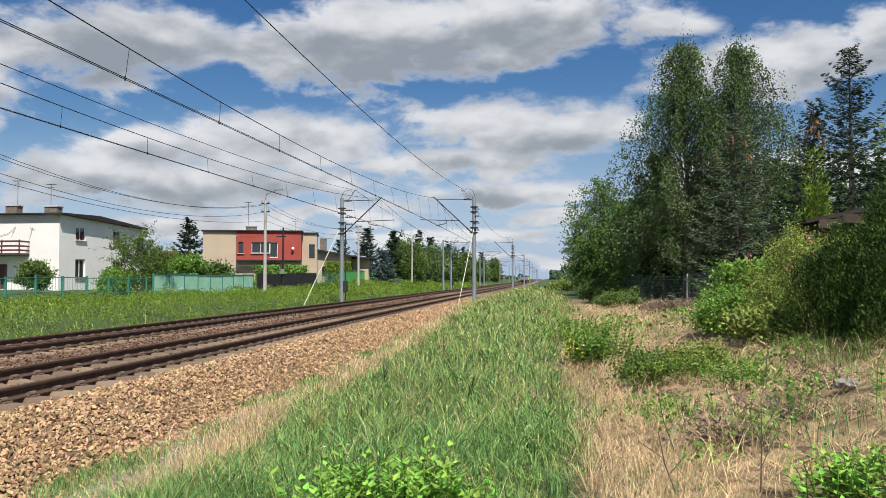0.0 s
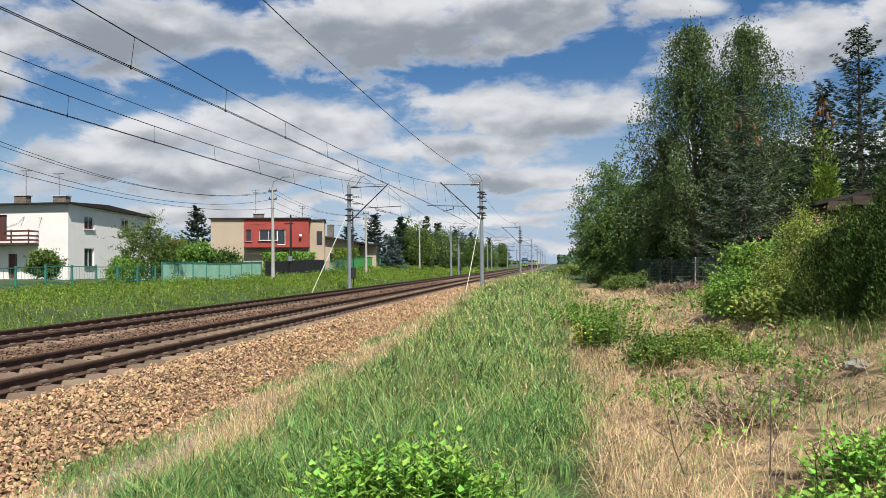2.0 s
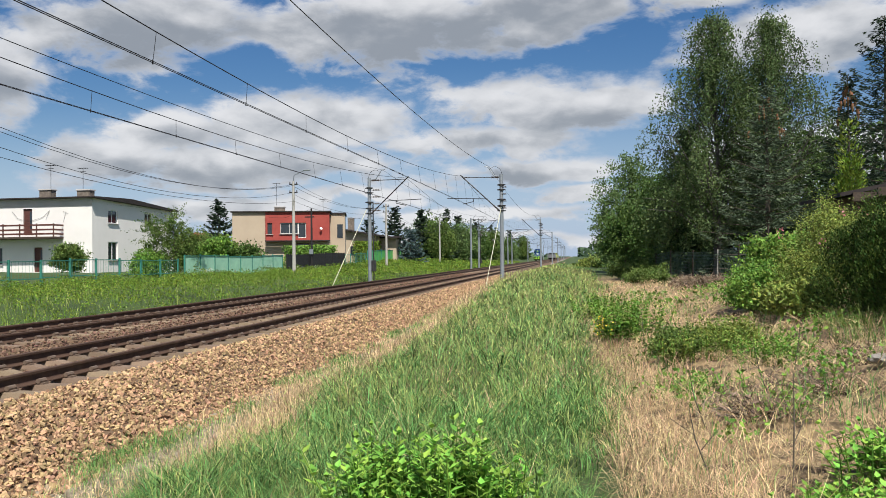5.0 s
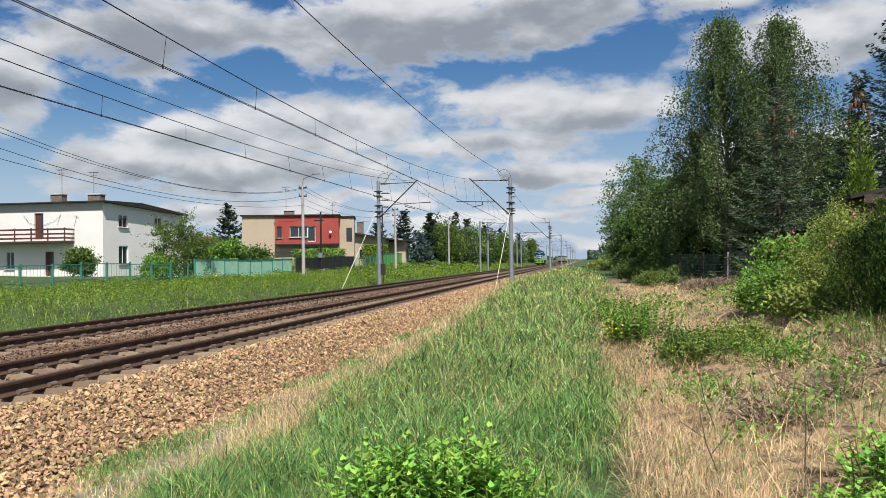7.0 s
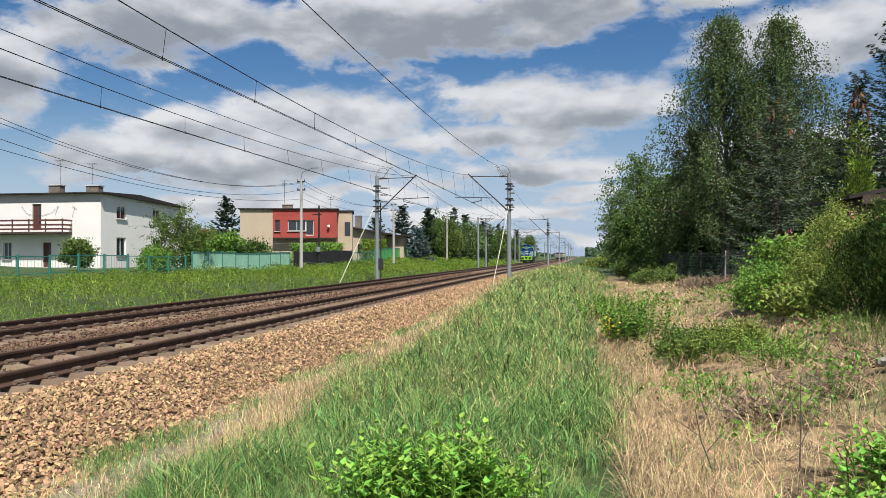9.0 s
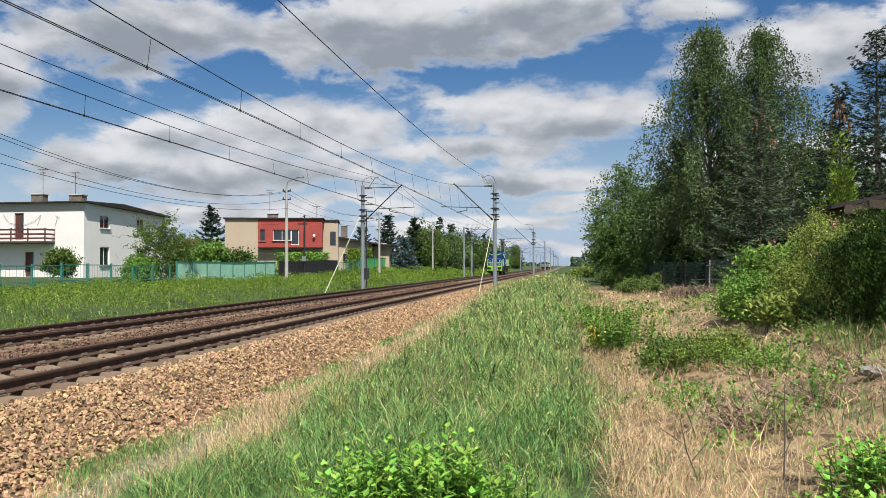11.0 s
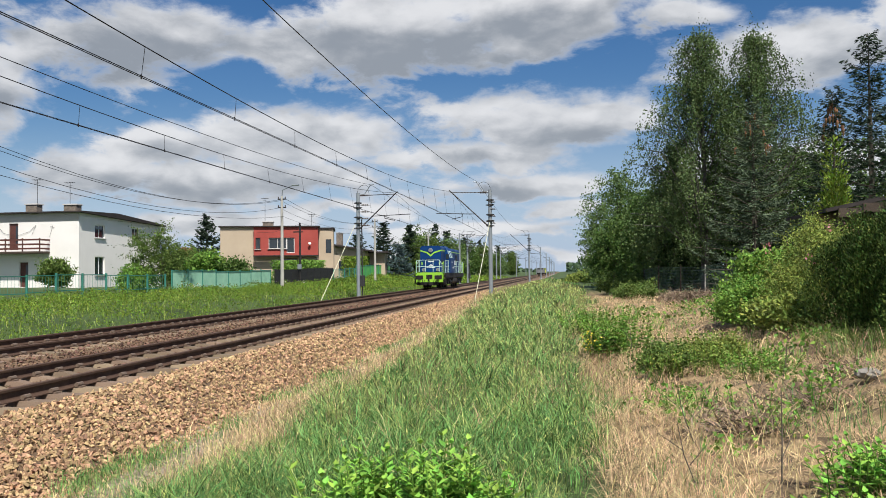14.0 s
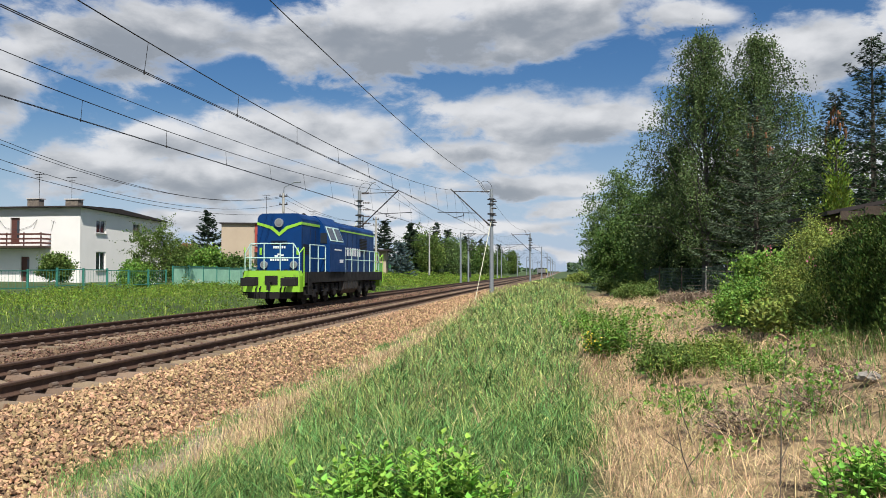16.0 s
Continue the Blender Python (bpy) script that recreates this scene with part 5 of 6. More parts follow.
def shrub(name, x, y, w, d, h, material, leaf, n_clump, per, label, category="shrub", group="shrubs", clump=0.12, stems=10, long=1.8, rise=0.3):
    """A low plant: stems from the foot and leaves in clumps."""
    g = float(ground_z(x, y))
    t = thing(name, (x, y, g), label, category, group)
    ell = [(0, 0, h * 0.36, w * 0.4, d * 0.4, h * 0.36)]
    for _ in range(7):
        k = rng.uniform(0.45, 1.0)
        ell.append((rng.uniform(-0.38, 0.38) * w, rng.uniform(-0.38, 0.38) * d, h * k * 0.5, w * 0.17, d * 0.17, h * k * 0.5))
    P, C = ellipsoid_clumps(ell, n_clump, per, clump)
    if h > 0.5:
        P = np.concatenate([P, shoots(C, 90, h * 0.45)])
    P = P[P[:, 2] > 0.02]
    segs = [((rng.normal() * w * 0.06, rng.normal() * d * 0.06, -0.08), tuple(c), 0.016 + 0.004 * h, 0.004) for c in C[:: max(1, len(C) // stems)]]
    tagged(part("stem_bunch", limbs(segs, 4), M["bark"], t), kind="stuff")
    V, F = leaf_quads(P, leaf * rng.uniform(0.6, 1.3, len(P)), rise, long)
    mesh_np("foliage", V, F, M[material], t)
    return t


def weed(x, y, n_stem, h, spread, material, leaf, label, name="weed"):
    """Upright stems with pairs of leaves, as nettles grow."""
    g = float(ground_z(x, y))
    t = thing(name, (x, y, g), label, "weed", "weeds")
    segs, P, A, S = [], [], [], []
    for _ in range(n_stem):
        bx, by = rng.normal(size=2) * spread
        tip = np.array((bx * 1.35 + rng.normal() * 0.05, by * 1.35 + rng.normal() * 0.05, h * rng.uniform(0.6, 1.1)))
        foot = np.array((bx, by, -0.05))
        segs.append((tuple(foot), tuple(tip), 0.007, 0.003))
        k = max(4, int(tip[2] / 0.07))
        for i in range(k):
            u = (i + 1) / k
            c = foot + (tip - foot) * (0.25 + 0.75 * u)
            a = i * 1.57 + rng.normal() * 0.4
            for s in (0, math.pi):
                ax = np.array((math.cos(a + s), math.sin(a + s), 0.25 + 0.5 * u))
                sz = leaf * (1.15 - 0.6 * u) * rng.uniform(0.7, 1.2)
                P.append(c + ax * sz * 0.8)
                A.append(ax)
                S.append(sz)
    tagged(part("stem_bunch", limbs(segs, 4), M["leaf"], t), kind="stuff")
    P, A, S = np.array(P), np.array(A), np.array(S)
    ax = A / np.linalg.norm(A, axis=1)[:, None]
    side = np.cross(ax, (0, 0, 1.0))
    side /= np.linalg.norm(side, axis=1)[:, None] + 1e-9
    s = S[:, None]
    fold = np.array((0, 0, 1.0)) * s * 0.12
    V = np.stack([P - ax * s * 0.9, P + side * s * 0.5 - ax * s * 0.2 + fold, P + ax * s * 0.95 - fold, P - side * s * 0.5 - ax * s * 0.2 + fold], 1)
    V = V.reshape(-1, 3)
    i = np.arange(len(P))[:, None] * 4
    F = np.concatenate([i + [0, 1, 2], i + [0, 2, 3]], 0)
    mesh_np("foliage", V, F, M[material], t)
    return t


def log_y(n, a, b):
    return a * (b / a) ** rng.uniform(0, 1, n)


def grasses():
    # long grass between the ballast and the straw bank
    def left_edge(y):
        return -3.75 - 0.9 * smoothstep(14, 50, y) + 0.25 * np.sin(y * 0.9)

    def right_edge(y):
        return 0.35 + 0.25 * np.sin(y * 0.7 + 1) + 0.1 * np.sin(y * 2.9) + 0.9 * smoothstep(18, 40, y)

    for k, (n, m, hh, lean, label) in enumerate(((70000, "grass", 0.50, 2.5, "long green grass beside the railway"), (8500, "grass_pale", 0.60, 1.7, "pale seeding grass stems beside the railway"),
                                                 (3400, "straw", 0.55, 1.8, "dry stems among the long grass"))):
        per = 14
        ty = np.repeat(log_y(n // per, 4.6, 120), per)
        tu = np.repeat(rng.uniform(0, 1, n // per), per)
        n = len(ty)
        a = rng.uniform(0, 2 * math.pi, n)
        off = np.abs(rng.normal(size=n)) * (0.05 + 0.002 * ty)
        y = ty + np.sin(a) * off
        x = left_edge(ty) + (right_edge(ty) - left_edge(ty)) * tu + np.cos(a) * off
        edge = np.minimum(smoothstep(0, 0.14, tu), 1 - smoothstep(0.80, 1, tu) * 0.55)
        big = np.repeat(rng.uniform(0.55, 1.2, n // per), per)
        h = hh * rng.uniform(0.6, 1.15, n) * big * (0.45 + 0.55 * edge) * np.clip(0.85 + 0.25 * wave(x, y, 1.3), 0.5, 1.3) * (1 - 0.25 * smoothstep(30, 70, y))
        w = (0.0052 + 0.0009 * np.maximum(y - 4, 0)) * rng.uniform(0.5, 1.3, n) * (0.6 if k else 1.0)
        blades("long_grass", x, y, h, w, (0.30 + 0.70 * rng.uniform(0, 1, n)) * lean, M[m], label, heading=a, steps=3, start=0.08)
    n = 5000
    y = 9 + 75 * rng.uniform(0, 1, n) ** 1.6
    u = rng.uniform(0.02, 1, n)
    x = left_edge(y) + (right_edge(y) - left_edge(y)) * u
    blades("seed_stalks", x, y, rng.uniform(0.3, 0.62, n) * (1 - 0.2 * smoothstep(30, 70, y)), (0.002 + 0.0004 * y) * rng.uniform(0.5, 1.2, n), rng.uniform(0.05, 0.9, n), M["seed_stalk"], "brown seeding grass stalks in the long grass")
    n = 6000
    y = log_y(n, 5.0, 60)
    x = left_edge(y) + (right_edge(y) - left_edge(y)) * rng.uniform(0.06, 0.98, n)
    c = np.stack([x, y, ground_z(x, y) + rng.uniform(0.25, 0.55, n)], 1)
    ax = rng.normal(size=(n, 3)) * 0.6
    ax[:, 2] += 1.0
    V, F = leaf_quads(c, (0.004 + 0.00055 * y) * rng.uniform(0.6, 1.4, n), 0, 5.0, ax)
    tagged(mesh_np("seed_heads", V, F, M["grass_pale"]), "pale feathery seed heads over the long grass", "grass", kind="stuff")
    # straw fringe along the dirt strip
    n = 15000
    y = log_y(n, 5.0, 60)
    x = left_edge(y) + rng.normal(size=n) * (0.20 + 0.16 * smoothstep(7, 12, y)) - 0.05
    keep = rng.uniform(0, 1, n) < 0.15 + 0.85 * smoothstep(6.3, 9.0, y)
    x, y = x[keep], y[keep]
    n = len(x)
    blades("dry_grass", x, y, rng.uniform(0.15, 0.42, n), 0.0025 + 0.00045 * y, rng.uniform(0.2, 1.9, n), M["straw"], "dry straw-coloured grass fringe beside the dirt strip")
    # low tufts on the dirt strip
    n = 17000
    y = log_y(n, 5.5, 60)
    x = -4.75 + rng.normal(size=n) * 0.2 + 0.2 * np.sin(y * 1.3) + 0.1 * np.sin(y * 3.7)
    keep = np.sin(y * 0.9) + np.sin(y * 2.3 + 1) + rng.normal(size=n) * 0.7 > 0.0
    x, y = x[keep], y[keep]
    n = len(x)
    blades("grass_tuft", x, y, rng.uniform(0.07, 0.21, n), 0.0024 + 0.00045 * y, rng.uniform(0.2, 1.7, n), M["grass"], "low green grass tufts at the foot of the ballast")
    n = 2400
    y = log_y(n, 5.5, 40)
    x = rng.uniform(-5.0, -3.7, n)
    blades("grass_tuft", x, y, rng.uniform(0.04, 0.14, n), 0.003 + 0.0006 * y, rng.uniform(0.6, 1.6, n), M["straw"], "short withered grass on the dirt strip")
    # flattened straw on the bank
    n = 64000
    y = log_y(n, 4.8, 46)
    x = rng.uniform(0.2, 7.0, n)
    lumps = 0.5 + 0.5 * wave(x, y, 1.6)
    h = rng.uniform(0.12, 0.42, n) * (0.6 + 0.5 * np.clip(lumps, 0, 1))
    blades("straw_litter", x, y, h, (0.0022 + 0.00036 * y) * rng.uniform(0.5, 1.5, n), rng.uniform(1.0, 1.75, n), M["straw"], "flattened dry straw on the bank", start=0.9, lift=rng.uniform(0, 0.09, n))
    n = 5500
    y = log_y(n, 4.8, 22)
    x = 0.3 + np.abs(rng.normal(size=n)) * 0.8
    blades("dry_stalks", x, y, rng.uniform(0.15, 0.45, n), 0.0028 + 0.0003 * y, rng.uniform(0.5, 2.5, n), M["straw"], "standing dry stalks on the bank")
    n = 12000
    y = log_y(n, 5, 42)
    x = rng.uniform(0.6, 8.0, n)
    keep = wave(x, y, 0.9) > 0.35
    x, y = x[keep], y[keep]
    blades("bank_grass", x, y, rng.uniform(0.12, 0.4, len(x)), 0.004 + 0.0006 * y, rng.uniform(0.3, 1.8, len(x)), M["grass"], "green grass patches on the dry bank")
    n = 1300
    x, y = rng.uniform(3.5, 5.0, n), rng.uniform(11.2, 13.0, n)
    keep = wave(x, y, 1.4) + rng.normal(size=n) * 0.4 > 0.1
    x, y = x[keep], y[keep]
    blades("hedge_grass", x, y, rng.uniform(0.12, 0.42, len(x)), 0.008, rng.uniform(0.3, 2.0, len(x)), M["leaf_mid"], "long green grass at the foot of the hedge")
    cx, cy = rng.uniform(0.9, 5.0, 34), log_y(34, 6.5, 30)
    k = rng.integers(0, 34, 2600)
    r = 0.06 + 0.012 * cy[k]
    c = np.stack([cx[k] + rng.normal(size=2600) * r, cy[k] + rng.normal(size=2600) * r, np.zeros(2600)], 1)
    c[:, 2] = ground_z(c[:, 0], c[:, 1]) + rng.uniform(0.03, 0.2, 2600)
    V, F = leaf_quads(c, (0.022 + 0.0016 * cy[k]) * rng.uniform(0.6, 1.4, 2600), 0.8, 1.5)
    tagged(mesh_np("bank_weeds", V, F, M["leaf"]), "small leafy weeds coming up through the straw", "weeds", kind="stuff")
    # verge across the line: meadow grass with leafy weeds in mounds
    for n, m, hh, lab in ((30000, "verge", 0.40, "bright green meadow grass on the verge across the tracks"), (5000, "grass_pale", 0.46, "pale meadow grass on the verge across the tracks")):
        y = log_y(n, 11, 260)
        x = rng.uniform(-27.5, -14.0, n)
        h = hh * rng.uniform(0.5, 1.25, n) * (1 - 0.45 * smoothstep(-15.6, -14.2, x)) * np.clip(0.85 + 0.3 * wave(x, y, 0.45), 0.5, 1.4) * (1 - 0.35 * (1 - smoothstep(-26, -22, x)))
        blades("meadow_grass", x, y, h, (0.004 + 0.0005 * y) * rng.uniform(0.5, 1.2, n), rng.uniform(0.3, 2.0, n), M[m], lab)
    n, per = 4200, 28
    ty, tx = np.repeat(log_y(n, 13, 200), per), np.repeat(rng.uniform(-27, -14.9, n), per)
    tall = np.repeat(rng.uniform(0.18, 0.62, n), per) * (1 - 0.5 * smoothstep(-16.2, -14.9, tx)) * np.clip(0.9 + 0.35 * wave(tx, ty, 0.5), 0.4, 1.4)
    u = rng.uniform(0.1, 1, n * per) ** 0.6
    wide = (0.16 + 0.003 * ty) * (1.15 - 0.75 * u)
    x, y = tx + rng.normal(size=n * per) * wide, ty + rng.normal(size=n * per) * wide
    c = np.stack([x, y, ground_z(x, y) + tall * u], 1)
    V, F = leaf_quads(c, (0.012 + 0.00075 * y) * rng.uniform(0.5, 1.4, n * per), 0.6, 2.0)
    tagged(mesh_np("meadow_weeds", V, F, M["verge"]), "leafy green weeds in the meadow grass", "weeds", kind="stuff")
    n = 420
    y, x = log_y(n, 40, 75), rng.uniform(-27, -22, n)
    c = np.stack([x, y, ground_z(x, y) + rng.uniform(0.45, 0.75, n)], 1)
    c = c[wave(x, y, 0.3) > 0.2]
    V, F = leaf_quads(c, 0.06, 0, 1.0)
    tagged(mesh_np("meadow_flowers", V, F, M["white_flower"]), "small white flowers in the meadow grass", "flowers", kind="stuff")


def trees():
    birch(7.55, 45.5, 14.3, 3.35, 112, "tall weeping birch with fine hanging foliage")
    birch(10.45, 46.0, 14.0, 3.45, 112, "tall weeping birch beside another birch")
    birch(6.3, 48.0, 8.6, 2.0, 48, "smaller drooping birch in front of the tree group")
    spruce(9.05, 40.5, 8.9, 3.1, "spruce_grey", "dark green spruce with brown cones near the top", cones=True)
    spruce(12.9, 36.5, 10.9, 3.3, "spruce", "tall dark spruce behind the shed", ragged=0.45)
    spruce(10.8, 34.5, 8.0, 1.9, "spruce", "slim dark spruce with hanging brown cones", cones=True, ragged=0.3)
    conifer_hedge("thuja_tree", 8.0, 25.5, 1.75, 1.5, 4.7, "thuja", 0.045, 16000, "yellow-green feathery conifer by the shed", "conifer", "conifers", narrow=0.75, lumps=18)
    tree("ash_tree", 4.9, 73, 9.8, [(0, 0, 5.9, 2.9, 3.0, 3.9), (-0.7, -1.5, 3.4, 2.9, 2.8, 2.9), (1.6, 0, 4.8, 2.8, 3, 4)], "willow_leaf", 0.115, 620, 62, 0.30, "rounded grey-green willow tree", trunk_r=0.25, shoot=1.1)
    tree("maple_tree", 3.9, 63, 5.6, [(0.3, 0, 2.7, 1.8, 2.0, 2.3), (1.5, 0.5, 2.6, 2.0, 2.0, 2.3)], "leaf_dark", 0.12, 460, 60, 0.24, "dense dark green broad-leaved tree at the field edge", trunk_r=0.2)
    tree("maple_tree", 7.0, 58, 7.4, [(0, 0, 3.9, 2.6, 2.6, 3.4), (-0.6, -0.4, 2.2, 2.2, 2.2, 2.0)], "leaf_dark", 0.12, 420, 58, 0.27, "dark green broad-leaved tree in the tree group", trunk_r=0.2)
    tree("lilac_tree", 6.2, 52, 4.4, [(0, 0, 2.3, 1.7, 1.6, 2.1)], "leaf_mid", 0.13, 260, 50, 0.25, "yellowish green shrubby tree before the tree group", trunk_r=0.1)
    tree("maple_tree", 13.0, 52, 9.0, [(0, 0, 4.6, 4.0, 3.2, 4.2)], "leaf_dark", 0.2, 260, 40, 0.45, "dark broad-leaved tree behind the spruces", trunk_r=0.2)
    tree("maple_tree", 19.5, 44, 9.0, [(0, 0, 4.6, 4.5, 3.2, 4.2)], "leaf_dark", 0.2, 260, 40, 0.45, "dark broad-leaved tree behind the spruces", trunk_r=0.2)
    for x, y, h in ((7.3, 47.5, 3.6), (9.2, 48.5, 4.2), (11.4, 48.0, 4.4), (13.6, 44.0, 4.0), (11.6, 41.5, 3.0), (15.0, 40.0, 4.5)):
        tree("elder_bush", x, y, h, [(0, 0, h * 0.45, 1.7, 1.3, h * 0.5)], "hedge_leaf", 0.16, 130, 26, 0.26, "dark undergrowth bush below the birches", "bush", 0.06, group="undergrowth")
    # hedge and garden shrubs on the bank
    for x, y, h, w in ((4.5, 13.3, 1.75, 1.1), (5.15, 13.2, 2.35, 1.4), (5.0, 12.4, 1.7, 1.0)):
        conifer_hedge("hedge_bush", x, y, w, w, h, "yew", 0.018, 42000, "dense dark green feathery garden hedge bush", "hedge", "hedges", narrow=0.3, lumps=11)
    tree("rose_bush", 4.35, 15.6, 1.9, [(0.15, 0, 0.9, 0.5, 0.7, 0.95), (-0.35, -0.3, 0.55, 0.42, 0.6, 0.55), (0.5, 0.2, 1.2, 0.35, 0.4, 0.7)], "rose_leaf", 0.024, 500, 48, 0.10, "tangled rose bush with pink blossoms and yellowish leaves", "rose bush", 0.03, group="hedges", shoot=0.55)
    tree("rose_bush", 6.3, 19.5, 1.7, [(0, 0, 0.85, 1.0, 1.1, 0.9)], "rose_leaf", 0.045, 260, 40, 0.15, "yellowish garden bush with arching shoots", "bush", 0.03, group="hedges", shoot=0.6)
    tree("rose_bush", 5.6, 23.0, 1.3, [(0, 0, 0.6, 1.0, 1.1, 0.7)], "leaf", 0.06, 300, 45, 0.15, "tall green weeds by the fence", "bush", 0.03, group="hedges", shoot=0.5)
    shrub("bramble_bush", 3.85, 17.2, 1.35, 1.3, 0.95, "leaf", 0.034, 420, 48, "bright green bramble bush on the bank")
    shrub("bramble_bush", 3.75, 14.4, 1.0, 0.9, 0.6, "rose_leaf", 0.042, 180, 40, "green bramble bush on the bank")
    c = np.array([(4.65, 15.2, 2.2), (4.3, 15.0, 1.6), (6.2, 18.8, 2.3), (5.0, 21.0, 1.9), (5.1, 21.4, 2.05)])
    V, F = leaf_quads(np.repeat(c, 9, 0) + rng.normal(size=(45, 3)) * 0.055, 0.05, 0, 1.0)
    tagged(mesh_np("rose_blossoms", V, F, M["pink"]), "pink blossoms on the garden bushes", "flowers", kind="stuff")
    # weeds and low shrubs on the bank
    for x, y, n, h, sp in ((0.72, 14.7, 46, 0.62, 0.22), (1.0, 15.3, 46, 0.72, 0.24), (0.6, 20.0, 40, 0.6, 0.35), (1.0, 22.0, 40, 0.6, 0.4)):
        weed(x, y, n, h, sp, "leaf", 0.075, "bright green nettles at the edge of the long grass", "nettle_clump")
    shrub("brush_heap", 1.5, 11.9, 0.95, 0.8, 0.46, "leaf_mid", 0.028, 190, 36, "tangled heap of cut brush with a dark hollow", "brush heap", "weeds", stems=60, clump=0.08)
    shrub("brush_heap", 2.1, 12.6, 1.0, 0.8, 0.36, "rose_leaf", 0.028, 150, 36, "tangled heap of cut brush", "brush heap", "weeds", stems=60, clump=0.08)
    for x, y, n, h, sp in ((1.35, 11.5, 26, 0.34, 0.14), (1.75, 11.6, 26, 0.4, 0.16), (2.1, 11.9, 26, 0.36, 0.16), (2.45, 11.2, 46, 0.26, 0.2), (2.75, 11.4, 40, 0.26, 0.2), (1.22, 9.6, 20, 0.16, 0.16), (1.5, 9.8, 16, 0.16, 0.14), (1.95, 12.6, 26, 0.42, 0.2), (2.6, 12.6, 26, 0.36, 0.22)):
        weed(x, y, n, h, sp, "leaf" if y < 11.45 else "rose_leaf", 0.05, "low leafy green plant among cut brush", "creeping_plant")
    for x, y, w, lab in ((1.65, 7.6, 1.1, "flattened dark dry brush with a few leaves"), (2.7, 8.9, 1.3, "flattened dark dry brush with a few leaves"), (3.3, 10.3, 1.4, "dry brush and clippings under the hedge")):
        shrub("brush_heap", x, y, w, w * 0.8, 0.15, "dead_twig", 0.012, 90, 16, lab, "brush heap", "weeds", stems=90, long=7.0, clump=0.1)
    shrub("brush_heap", 4.6, 29, 2.6, 3.0, 0.42, "dead_twig", 0.022, 190, 40, "grey-brown heap of dry brush on the bank", "brush heap", "weeds", stems=90, long=7.0)
    shrub("bramble_bush", 3.6, 41, 2.0, 4.0, 0.95, "leaf_mid", 0.06, 220, 40, "dull green scrub below the wire fence")
    shrub("bramble_bush", 3.4, 51, 3.0, 5.0, 1.2, "leaf_mid", 0.07, 240, 40, "dull green scrub along the bank")
    shrub("bramble_bush", 7.4, 33, 2.2, 3.0, 0.7, "willow_leaf", 0.07, 220, 40, "grey-green scrub below the wire fence")
    shrub("bramble_bush", 2.5, 110, 6.0, 20, 1.6, "rose_leaf", 0.18, 300, 40, "green scrub along the line in the distance")
    shrub("bramble_bush", 6.0, 95, 7.0, 18, 3.6, "willow_leaf", 0.18, 340, 40, "green scrub along the line in the distance")
    weed(-0.85, 4.7, 96, 0.58, 0.16, "leaf_bright", 0.066, "bright green leafy weed clump in front", "weed_clump")
    weed(-0.55, 4.6, 64, 0.52, 0.12, "leaf_bright", 0.066, "bright green leafy weed clump in front", "weed_clump")
    weed(-1.1, 4.7, 64, 0.52, 0.12, "leaf_bright", 0.066, "bright green leafy weed clump in front", "weed_clump")
    for x, y, n, h, s in ((1.5, 5.2, 34, 0.18, 0.11), (1.9, 5.5, 40, 0.28, 0.12), (2.25, 5.65, 40, 0.32, 0.12), (1.85, 5.0, 30, 0.2, 0.12), (1.75, 7.8, 5, 0.4, 0.1), (2.5, 8.6, 3, 0.4, 0.05), (3.1, 8.2, 3, 0.45, 0.04), (1.2, 8.8, 6, 0.3, 0.2)):
        weed(x, y, n, h, s, "leaf_bright" if n > 10 and y < 5.6 else "leaf", 0.06, "green leafy weed on the dry bank")
    c = np.stack([rng.normal(size=60) * 0.09 + 0.42, rng.normal(size=60) * 0.2 + 14.2, rng.uniform(0.1, 0.42, 60)], 1)
    V, F = leaf_quads(c, 0.03, 0, 1.2)
    tagged(mesh_np("yellow_flowers", V, F, M["yellow"]), "small yellow flowers at the edge of the grass", "flowers", kind="stuff")
    for x, y, h, lx, ly in ((1.38, 5.6, 0.75, 0.05, 0.1), (0.95, 6.0, 0.5, -0.2, 0.0), (1.9, 8.2, 0.7, -0.25, 0.1), (1.15, 7.4, 0.55, -0.2, 0.1), (2.6, 10.4, 0.6, 0.1, 0.0), (1.1, 13.0, 0.8, -0.1, 0.0)):
        g = float(ground_z(x, y))
        t = thing("bare_twig", (x, y, g), "thin bare dark twig standing in the straw", "twig", "twigs")
        segs = [((0, 0, -0.05), (lx * 0.6, ly * 0.6, h * 0.55), 0.006, 0.005), ((lx * 0.6, ly * 0.6, h * 0.55), (lx * 0.8, ly, h), 0.005, 0.002),
                ((lx * 0.4, ly * 0.4, h * 0.4), (lx * 0.4 + 0.12, ly, h * 0.7), 0.004, 0.002), ((lx * 0.6, ly * 0.6, h * 0.6), (lx - 0.1, ly, h * 0.85), 0.003, 0.002)]
        part("stem", limbs(segs, 5), M["bark"], t)
    bm = bmesh.new()
    bmesh.ops.create_icosphere(bm, subdivisions=3, radius=1.0)
    for v in bm.verts:
        v.co *= 1 + 0.25 * noise.noise(v.co * 2.0)
        v.co = Vector((v.co.x * 0.13, v.co.y * 0.10, v.co.z * 0.06))
    stone_ob = new("field_stone", finish("field_stone", bm, M["boulder"]))
    stone_ob.location = (3.17, 9.2, float(ground_z(3.17, 9.2)) + 0.05)
    tagged(stone_ob, "grey rounded stone lying in the straw", "stone")
